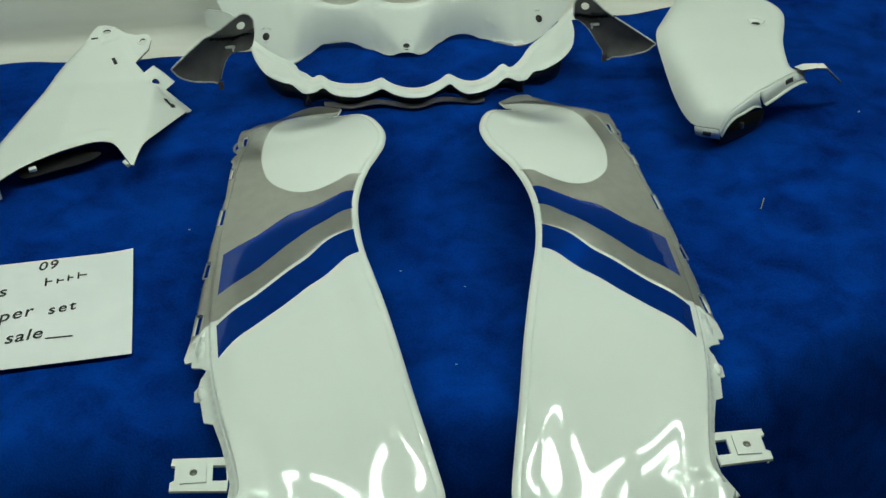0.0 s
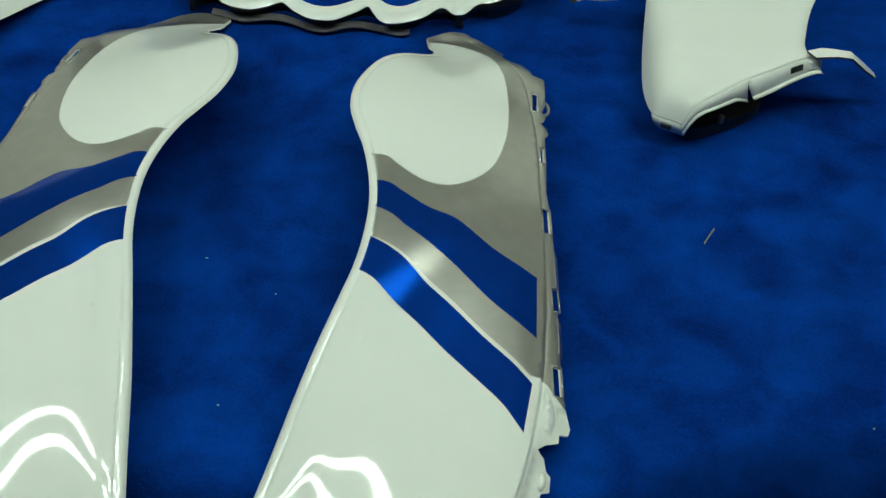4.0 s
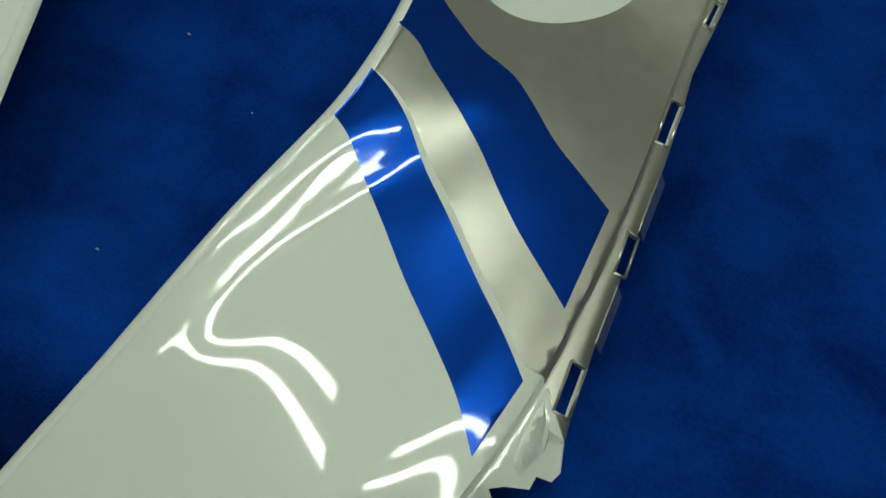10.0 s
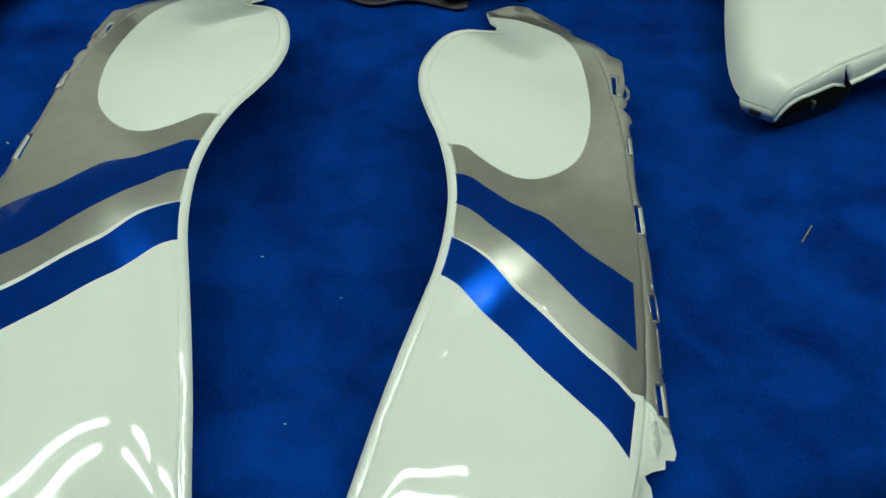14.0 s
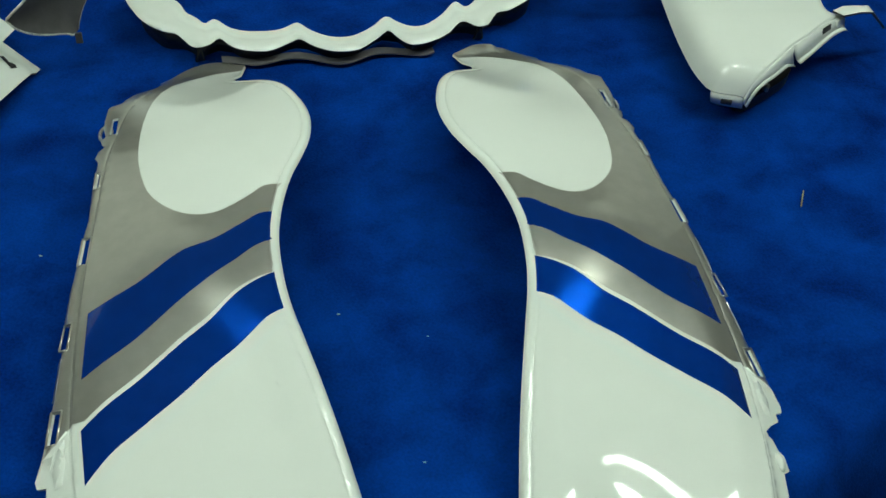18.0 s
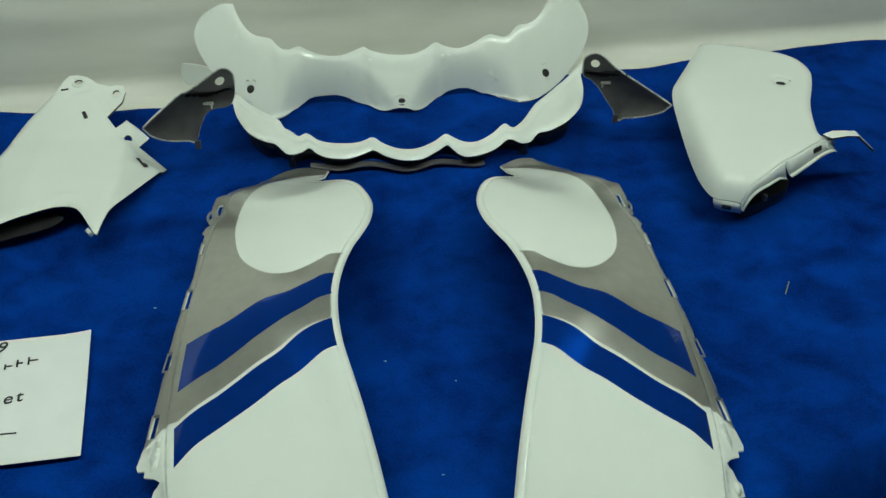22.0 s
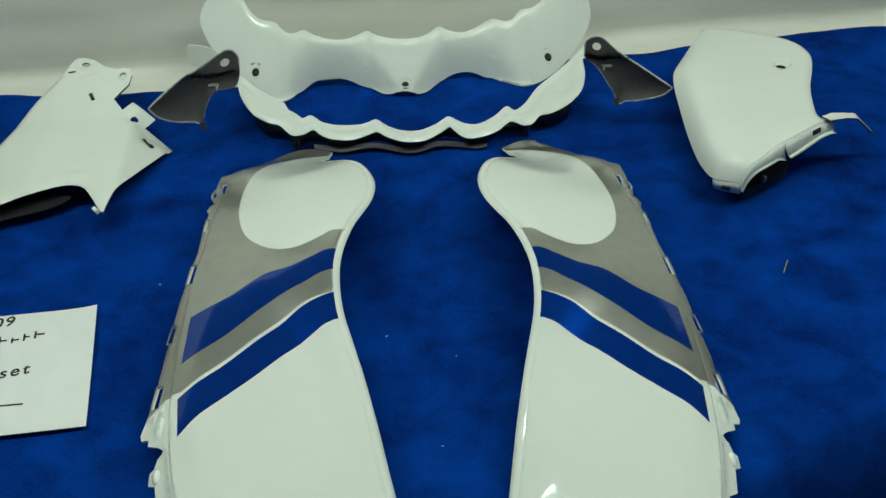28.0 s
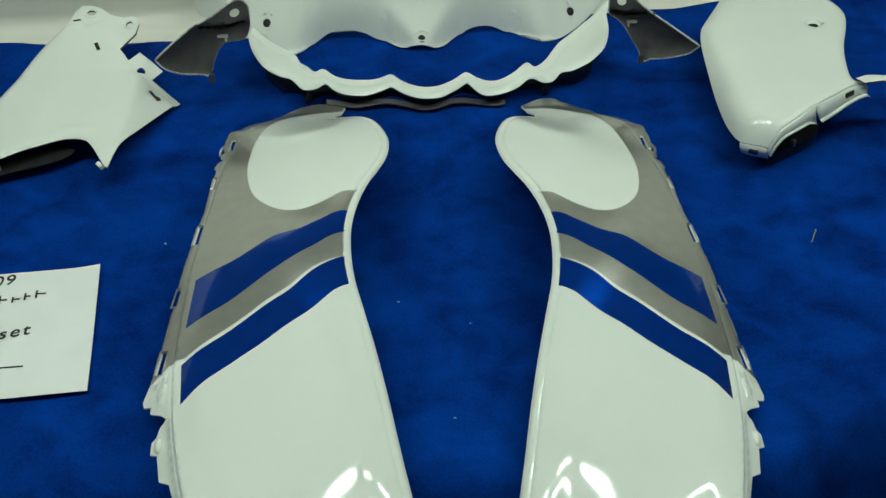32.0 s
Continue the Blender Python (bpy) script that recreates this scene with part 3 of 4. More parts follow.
    z -= 0.0018 * np.exp(-((v[:, 0] - 0.160) ** 2 + (v[:, 1] - 0.39) ** 2) / 0.045 ** 2)
    low = beyond & (v[:, 1] < -0.098)
    z -= np.where(low, 0.22 * s, 0) + np.where(beyond & (v[:, 1] < -0.1458), 0.006 * np.clip((-0.1455 - v[:, 1]) / 0.004, 0, 1) * np.clip((s - 0.004) / 0.004, 0, 1), 0)
    z += 0.0045 * inside(block, v) * np.clip(away(np.vstack([block, block[:1]]), v) / 0.0025, 0, 1)
    z -= 0.003 * np.clip(1 - away(np.array(OUTER[9:]), v) / 0.0035, 0, 1)
    z = np.maximum(z, ground_height(v[:, 0], v[:, 1]) + 0.004)
    v3 = np.c_[v, z]
    c = v[f].mean(1)
    kind = np.zeros(len(f), int)
    kind[inside(silver, c)] = 1
    kind[inside(stripes["up"], c)] = 2
    kind[inside(stripes["low"], c)] = 3
    if mirrored:
        v3 = v3 * (-1, 1, 1)
        f = f[:, ::-1]
    vv, faces, n = thick(v3, f, 0.0028, kind < 2)
    index = list(kind[kind < 2]) + [0] * (len(faces) - n)
    body = put("shell", mesh_of("shell", vv, faces, [WHITE, SILVER], index), root, "glossy white shell with a silver upper field")
    body.data.set_sharp_from_angle(angle=radians(40))
    for k, name in ((2, "upper_stripe"), (3, "lower_stripe")):
        t = f[kind == k]
        ids, inv = np.unique(t, return_inverse=True)
        put(name, mesh_of(name, v3[ids], inv.reshape(-1, 3), [BLUE]), root, "glossy royal blue painted stripe")
    sx = -1 if mirrored else 1

    def shell_at(x, y):
        k = np.argsort((v[:, 0] - x) ** 2 + (v[:, 1] - y) ** 2)[:4]
        return float(z[k].mean())

    # raised rims round the slots, plates turned down from the edge and a moulded bead
    for x, y, w, h, turn in places:
        rim = bmesh.new()
        q = [(x + a, y + c, shell_at(x + a, y + c)) for a, c in quad(x, y, w + 0.002, h + 0.002, turn) - (x, y)]
        for p0, p1 in zip(q, q[1:] + q[:1]):
            rod(rim, (p0[0] * sx, p0[1], p0[2]), (p1[0] * sx, p1[1], p1[2]), 0.0011, 6)
        part("slot_rim", rim, SILVER, root, "raised rim of a slot")
    for y0, y1 in ((0.092, 0.048), (0.006, -0.034)):
        ys = np.linspace(y0, y1, 8)
        o = np.array(OUTER)[::-1]
        xs = np.interp(ys, o[:, 1], o[:, 0])
        a = np.array([(x * sx, y, shell_at(x, y) - 0.001) for x, y in zip(xs, ys)])
        rows = [a, a + (0.004 * sx, 0, -0.011), a + (0.0022 * sx, 0, -0.011), a + (-0.0018 * sx, 0, -0.002)]
        m = len(a)
        fs = [(q * m + i, q * m + i + 1, (q + 1) % 4 * m + i + 1, (q + 1) % 4 * m + i) for q in range(4) for i in range(m - 1)] + [(0, m, 2 * m, 3 * m), (m - 1, 4 * m - 1, 3 * m - 1, 2 * m - 1)]
        bm = bmesh.new()
        bv = [bm.verts.new(p) for p in np.vstack(rows)]
        for q in fs:
            bm.faces.new([bv[i] for i in q])
        part("edge_plate", bm, SILVER, root, "plate turned down from the edge", False)
    # a small eyelet on the edge beside the top slot
    zr = shell_at(0.296, 0.335)
    ring = [Vector(((0.2995 + 0.0070 * math.cos(a)) * sx, 0.334 + 0.012 * math.sin(a), zr - 0.009 - 0.003 * math.cos(a))) for a in np.linspace(0, 2 * math.pi, 17)]
    bm = bmesh.new()
    for p0, p1 in zip(ring[:-1], ring[1:]):
        rod(bm, p0, p1, 0.0021, 7)
    part("eyelet", bm, SILVER, root, "moulded eyelet")
    bm = bmesh.new()
    rod(bm, (0.3315 * sx, -0.0775, shell_at(0.3315, -0.0775) + 0.0003), (0.354 * sx, -0.0985, shell_at(0.354, -0.0985) + 0.0003), 0.0013, 8)
    part("moulded_bead", bm, WHITE, root)
    # fixing bracket with a screw clip
    zb = float(face_height(np.array([0.305]), np.array([-0.30]))[0]) - 0.006
    br = np.array([(0.296, -0.279), (0.365, -0.276), (0.366, -0.286), (0.361, -0.288), (0.361, -0.309), (0.366, -0.312), (0.366, -0.324), (0.300, -0.329)])
    hole = np.array([(0.302, -0.291), (0.317, -0.290), (0.317, -0.313), (0.300, -0.314)])
    br, hole = br * (sx, 1), hole * (sx, 1)
    b = sheet_part("bracket", br, lambda x, y: np.full(x.shape, zb), WHITE, root, [hole], step=0.012, th=0.004)
    clip = sheet_part("screw_clip", quad(0.339 * sx, -0.301, 0.030, 0.030), lambda x, y: np.full(x.shape, zb + 0.0025), WHITE, b, [circle(0.339 * sx, -0.301, 0.0048)], step=0.01, th=0.002)
    bm = bmesh.new()
    rod(bm, (0.339 * sx, -0.301, zb - 0.004), (0.339 * sx, -0.301, zb + 0.0008), 0.0045)
    part("screw_hole", bm, STEEL, b)
    bm = bmesh.new()
    bmesh.ops.create_uvsphere(bm, u_segments=12, v_segments=8, radius=0.009, matrix=pose(0.336 * sx, -0.176, 0.021) @ Matrix.Diagonal((0.55, 1.2, 0.7, 1)))
    part("locating_peg", bm, WHITE, root)
    return root


side_fairing("glossy white motorcycle side fairing with silver field and two blue stripes", pose(0, 0, 0), False)
side_fairing("glossy white motorcycle side fairing, mirrored twin, with blue stripes", pose(-0.0016, 0.0019, 0.0043, -0.71, 1.36, 2.06), True)

# ---- headlight cowl: the white crescent with a scalloped edge ----
NOSE_AT = pose(-0.024, 0.652, 0, 0, 0, 6.1)


def cowl_height(x, y):
    return np.maximum(0.041 + (0.57 + 8.9 * x * x) * y - 0.75 * x * x, 0.004)


def headlight_cowl():
    root = thing("headlight_cowl", "glossy white crescent headlight cowl with a scalloped edge", "fairing panel", at=NOSE_AT)
    top = smooth_line([(-0.270, 0.152), (-0.258, 0.132), (-0.240, 0.120), (-0.214, 0.117), (-0.204, 0.109), (-0.193, 0.103), (-0.181, 0.103), (-0.165, 0.107), (-0.149, 0.100), (-0.122, 0.092), (-0.094, 0.091),
                       (-0.067, 0.099), (-0.055, 0.103), (-0.043, 0.096), (-0.012, 0.087), (0.027, 0.085), (0.052, 0.092), (0.071, 0.102), (0.086, 0.095), (0.110, 0.089), (0.137, 0.095), (0.163, 0.105),
                       (0.176, 0.104), (0.190, 0.100), (0.204, 0.102), (0.220, 0.112), (0.238, 0.112), (0.256, 0.117), (0.273, 0.129), (0.285, 0.143)], 3)
    side = smooth_line([(0.285, 0.143), (0.314, 0.136), (0.337, 0.116), (0.349, 0.097), (0.342, 0.080), (0.318, 0.060), (0.287, 0.039), (0.249, 0.018), (0.213, 0.002)], 4)
    low = smooth_line([(0.213, 0.002), (0.186, 0.014), (0.150, 0.036), (0.118, 0.044), (0.085, 0.036), (0.062, 0.012), (0.039, -0.014), (0.017, -0.026), (-0.004, -0.026), (-0.034, -0.013), (-0.056, 0.012),
                       (-0.085, 0.038), (-0.119, 0.049), (-0.155, 0.047), (-0.187, 0.027), (-0.204, 0.014), (-0.217, 0.010)], 3)
    other = smooth_line([(-0.217, 0.010), (-0.239, 0.022), (-0.268, 0.044), (-0.297, 0.066), (-0.323, 0.083), (-0.337, 0.100), (-0.339, 0.113), (-0.326, 0.128), (-0.299, 0.141), (-0.270, 0.152)], 4)
    outline = np.vstack([top[:-1], side[:-1], low[:-1], other[:-1]])[::-1]

    def shape(x, y):
        q = np.stack([x, y], 1)
        z = cowl_height(x, y)
        d = away(top, q)
        z = z - 0.0085 * np.clip(1 - d / 0.02, 0, 1)
        lobe = np.exp(-((np.abs(x) - 0.126) / 0.088) ** 6)
        z = z - 0.032 * lobe * np.clip(1 - away(low, q) / 0.034, 0, 1) ** 2
        z = z + 0.016 * np.exp(-((x - 0.002) / 0.024) ** 2) * (lambda u: u * u * (3 - 2 * u))(np.clip((0.072 - y) / 0.072, 0, 1))
        z = z - 0.006 * np.exp(-(((x - 0.002) / 0.013) ** 2 + ((y + 0.009) / 0.014) ** 2))
        for a, b in ((-0.254, 0.054), (0.263, 0.049)):
            r = np.hypot(x - a, y - b)
            z = z - 0.0022 * np.exp(-(r / 0.010) ** 4) + 0.0006 * np.exp(-((r - 0.013) / 0.002) ** 2)
        return np.maximum(z, 0.004)

    # steepness of the face against the depth below its upper edge
    depth = np.linspace(0, 0.20, 201)
    # the camera's downward angle; bending along it keeps the outline fitted to its view
    view_tilt = radians(29)
    steep = np.interp(depth, [0, 0.005, 0.013, 0.030, 0.120, 0.200], [24, 38, 50, 56, 56, 61])
    run = np.r_[0, np.cumsum(1 / np.tan(np.radians(steep) + view_tilt))[:-1]] * 0.001
    cs, sn = math.cos(view_tilt), math.sin(view_tilt)
    rim = top[np.argsort(top[:, 0])]
    rim_z = shape(rim[:, 0], rim[:, 1])
    rim_up, rim_far = sn * rim[:, 1] + cs * rim_z, cs * rim[:, 1] - sn * rim_z

    def upright(p):
        """The face steepens from its upper edge down, curls under along the two lobes and juts out at the nose."""
        x = p[:, 0]
        up = sn * p[:, 1] + cs * p[:, 2]
        past = np.maximum(x - rim[-1, 0], 0) + np.maximum(rim[0, 0] - x, 0)
        below = np.clip(np.interp(x, rim[:, 0], rim_up) + 1.1 * past - up, 0, 0.20)
        lobe = np.exp(-((np.abs(x) - 0.122) / 0.082) ** 6)
        nose = np.exp(-((x - 0.002) / (0.020 + 0.040 * np.clip((0.085 - below) / 0.055, 0, 1))) ** 4) * np.clip((below - 0.030) / 0.055, 0, 1)
        far = np.interp(x, rim[:, 0], rim_far) + 0.25 * past - np.interp(below, depth, run)
        far = far + 0.027 * lobe * np.clip(1 - away(low, p[:, :2]) / 0.036, 0, 1) ** 2 - 0.009 * nose
        return np.c_[x, sn * up + cs * far, np.maximum(cs * up - sn * far, 0.0035)]

    holes = [circle(-0.254, 0.054, 0.0066, squash=0.72), circle(0.263, 0.049, 0.0066, squash=0.72), circle(0.002, -0.011, 0.0062, squash=0.8)]
    rings = [np.vstack([circle(a, b, 0.012, 20), circle(a, b, 0.012, 20)[:1]]) for a, b in ((-0.254, 0.054), (0.263, 0.049))]
    sheet_part("shell", outline, shape, WHITE, root, holes, [offset(top, -0.0025), offset(top, -0.005), offset(top, -0.0075), offset(top, -0.010), offset(top, -0.0135), offset(top, -0.0175), offset(top, -0.021), offset(low, -0.004), offset(low, -0.008), offset(low, -0.012), offset(low, -0.017)] + rings, step=0.0055, th=0.0025, bend=upright)
    for a, b in ((-0.254, 0.054), (0.263, 0.049), (0.002, -0.011)):
        socket(root, shape, a, b, 0.0075, bend=upright)
        collar(root, shape, a, b, 0.0138, 0.0096, upright, 0.75)
    return root


headlight_cowl()


# ---- headlight surround: the scalloped band with two grey wings ----
def surround_height(x, y):
    return 0.033 + 5.0 * x ** 4


def headlight_surround():
    root = thing("headlight_surround", "white scalloped headlight surround with bare grey wings lying on the blanket", "fairing panel", at=NOSE_AT)
    low = smooth_line([(-0.284, 0.020), (-0.283, -0.012), (-0.279, -0.038), (-0.270, -0.059), (-0.257, -0.083), (-0.238, -0.098), (-0.223, -0.101), (-0.214, -0.114), (-0.205, -0.129), (-0.193, -0.133), (-0.182, -0.125),
                       (-0.168, -0.115), (-0.159, -0.125), (-0.145, -0.136), (-0.126, -0.142), (-0.105, -0.143), (-0.073, -0.129), (-0.063, -0.132), (-0.049, -0.144), (-0.030, -0.157), (-0.011, -0.162), (0.010, -0.160),
                       (0.031, -0.146), (0.052, -0.132), (0.060, -0.143), (0.072, -0.160), (0.087, -0.165), (0.109, -0.161), (0.132, -0.150), (0.148, -0.136), (0.162, -0.135), (0.174, -0.150), (0.188, -0.148),
                       (0.206, -0.127), (0.222, -0.128), (0.239, -0.124), (0.259, -0.116), (0.283, -0.095), (0.298, -0.057), (0.304, -0.016)], 3)
    up = smooth_line([(0.318, 0.018), (0.286, -0.005), (0.262, -0.018), (0.241, -0.032), (0.216, -0.052), (0.193, -0.084), (0.177, -0.104), (0.166, -0.106), (0.158, -0.095), (0.146, -0.100), (0.129, -0.116), (0.104, -0.131),
                      (0.084, -0.130), (0.070, -0.120), (0.059, -0.109), (0.047, -0.112), (0.032, -0.124), (0.009, -0.136), (-0.012, -0.138), (-0.032, -0.131), (-0.050, -0.115), (-0.061, -0.102), (-0.072, -0.101),
                      (-0.090, -0.107), (-0.111, -0.107), (-0.132, -0.104), (-0.151, -0.096), (-0.163, -0.084), (-0.173, -0.079), (-0.184, -0.085), (-0.195, -0.073), (-0.205, -0.059), (-0.213, -0.035),
                      (-0.244, -0.012), (-0.276, 0.018)], 3)
    outline = np.vstack([low, up])

    def shape(x, y):
        q = np.stack([x, y], 1)
        a, b = away(low, q), away(up, q)
        z = surround_height(x, y) - 0.0055 * np.clip(1 - a / 0.010, 0, 1) ** 2 + 0.003 * np.clip(1 - a / 0.03, 0, 1)
        # a raised rim along the inner edge, with humps where the scallops meet
        z = z + 0.0022 * np.exp(-(b / 0.004) ** 2) - 0.0018 * np.exp(-((b - 0.010) / 0.005) ** 2)
        for c in (-0.193, -0.168, -0.064, 0.054, 0.155, 0.178):
            z = z + 0.0035 * np.exp(-((x - c) / 0.009) ** 2)
        # the broad pads at the two ends are slightly dished
        return z - 0.006 * np.exp(-(((np.abs(x) - 0.262) / 0.024) ** 2 + ((y + 0.060) / 0.026) ** 2))

    sheet_part("band", outline, shape, WHITE, root, step=0.005, th=0.003, lines=[offset(low, 0.003), offset(low, 0.0065), offset(up, 0.003), offset(up, 0.006)])
    # black wall under the band; it also stands in for the shadow in the gap
    base = offset(low, 0.012)
    n = len(base)
    zt = surround_height(base[:, 0], base[:, 1]) - 0.004
    inner = offset(low, 0.020)
    v = np.vstack([np.c_[base, zt], np.c_[inner, np.full(n, 0.003)], np.c_[offset(low, 0.023), np.full(n, 0.003)], np.c_[offset(low, 0.016), zt - 0.003]])
    f = [(r * n + i, r * n + i + 1, (r + 1) % 4 * n + i + 1, (r + 1) % 4 * n + i) for r in range(4) for i in range(n - 1)]
    put("gap_shade_wall", mesh_of("gap_shade_wall", v, f, [BLACK]), root, "black wall that also stands in for the shadow below the band")
    xs = np.linspace(-0.168, 0.112, 60)
    line = np.stack([xs, np.convolve(np.interp(np.linspace(-0.20, 0.144, 74), low[:, 0], low[:, 1]), np.ones(15) / 15, "valid")], 1)
    lip = np.vstack([line + (0, 0.014), (line + (0, 0.001))[::-1]])
    sheet_part("trim_lip", lip, lambda x, y: 0.008 + 0.0015 * np.sin(x * 60), TRIM, root, step=0.008, th=0.002, label="grey trim lip")
    return root


surround = headlight_surround()


def grey_wing(outline, hole, depth, sign):
    """A wing of the surround that stands on edge, seen from its bare inner side; outline in width and height."""
    o = smooth_line(outline, 3, True)
    if sign > 0:
        o = o[::-1]
    loop = np.vstack([o, o[:1]])

    def shape(x, y):
        q = np.stack([x, y], 1)
        # a flat tab round the hole stands proud of the dished inner side
        u = sign * (x - hole[0])
        tab = np.clip((y - (hole[1] - 0.021 + 0.30 * np.clip(u, 0, 1) - 0.08 * np.clip(-u, 0, 1))) / 0.0022, 0, 1)
        return -depth(x) - 0.003 * tab - (1 - tab) * (0.010 + 0.016 * (1 - np.exp(-away(loop, q) / 0.014)))

    w = sheet_part("wing", o, shape, GREY, surround, [circle(*hole, 0.0068)], step=0.006, th=0.0018, label="bare dark grey inner side", back=WHITE)
    w.matrix_basis = NOSE_AT.inverted() @ pose(0, 0, 0, 90, 0, 0)
    hx, hy = hole

    def level(x, y):
        return float(shape(np.array([x]), np.array([y]))[0])

    # a black rod stands in for the shadow line under the tab's step
    step_shadow = bmesh.new()
    pts = [(hx + sign * (-0.014 + 0.066 * s), hy - 0.024 - 0.010 * math.sin(3.0 * s) + 0.010 * s) for s in np.linspace(0, 1, 9)]
    for (a, b), (c, d) in zip(pts[:-1], pts[1:]):
        rod(step_shadow, (a, b, level(a, b) + 0.0016), (c, d, level(c, d) + 0.0016), 0.0026, 8)
    part("step_shadow", step_shadow, BLACK, w, "black rod standing in for the shadow line under the tab")
    # light grey tube along the wing's upper and outer edge
    edge = bmesh.new()
    for a, c in zip(loop[:-1], loop[1:]):
        if a[1] > hy - 0.018 or sign * (a[0] - hx) > 0.045:
            rod(edge, (*a, level(*a) + 0.0006), (*c, level(*c) + 0.0006), 0.0013, 6)
    part("edge", edge, EDGE, w, "pale grey rim along the edge of the wing")
    if sign < 0:
        ear = smooth_line([(hx - 0.012, hy + 0.010), (hx - 0.047, hy + 0.022), (hx - 0.058, hy + 0.016), (hx - 0.056, hy - 0.012), (hx - 0.030, hy - 0.016)], 4, True)
        ze = level(hx, hy) - 0.016
        sheet_part("outer_ear", ear[::-1] if inside(ear, [ear.mean(0)])[0] else ear, lambda x, y: np.full(x.shape, ze), WHITE, w, step=0.008, th=0.002, label="white outer side showing behind the tab")
    zc = level(hx + sign * 0.022, hy - 0.040)
    hook = box(bmesh.new(), hx + sign * 0.014, hy - 0.041, zc, hx + sign * 0.030, hy - 0.038, zc + 0.005)
    box(hook, hx + sign * 0.016, hy - 0.047, zc, hx + sign * 0.0185, hy - 0.038, zc + 0.005)
    part("hook", hook, HOOK, w, "pale moulded hook", False)
    tab = box(bmesh.new(), hx + sign * 0.038, hy - 0.107, level(hx + sign * 0.05, hy - 0.095), hx + sign * 0.046, hy - 0.092, level(hx + sign * 0.05, hy - 0.095) + 0.003)
    part("tab", tab, GREY, w, "", False)
    return w


grey_wing([(0.265, 0.139), (0.267, 0.156), (0.280, 0.166), (0.294, 0.163), (0.324, 0.138), (0.354, 0.121), (0.384, 0.104), (0.402, 0.094), (0.407, 0.091), (0.404, 0.087), (0.392, 0.073), (0.360, 0.058), (0.339, 0.052), (0.332, 0.046),
           (0.325, 0.050), (0.320, 0.064), (0.309, 0.079), (0.295, 0.100), (0.280, 0.114), (0.269, 0.119)], (0.283, 0.148), lambda x: 0.572 - 0.36 * (x - 0.30), 1)
grey_wing([(-0.289, 0.151), (-0.290, 0.164), (-0.298, 0.176), (-0.311, 0.178), (-0.339, 0.164), (-0.366, 0.153), (-0.394, 0.136), (-0.418, 0.119), (-0.423, 0.115), (-0.421, 0.110), (-0.412, 0.095), (-0.392, 0.079), (-0.364, 0.067),
           (-0.358, 0.062), (-0.351, 0.066), (-0.347, 0.080), (-0.336, 0.103), (-0.322, 0.109), (-0.300, 0.106), (-0.291, 0.125)], (-0.309, 0.158), lambda x: 0.52 + 0.6 * (x + 0.32), -1)


# ---- the two small fairings ----
def tail_height(x, y):
    return 0.046 + 0.23 * np.clip(y - 0.55, 0, 1) - 0.7 * np.clip(x + 0.468, 0, 0.08) - 0.12 * np.clip(-0.6 - x, 0, 0.3)


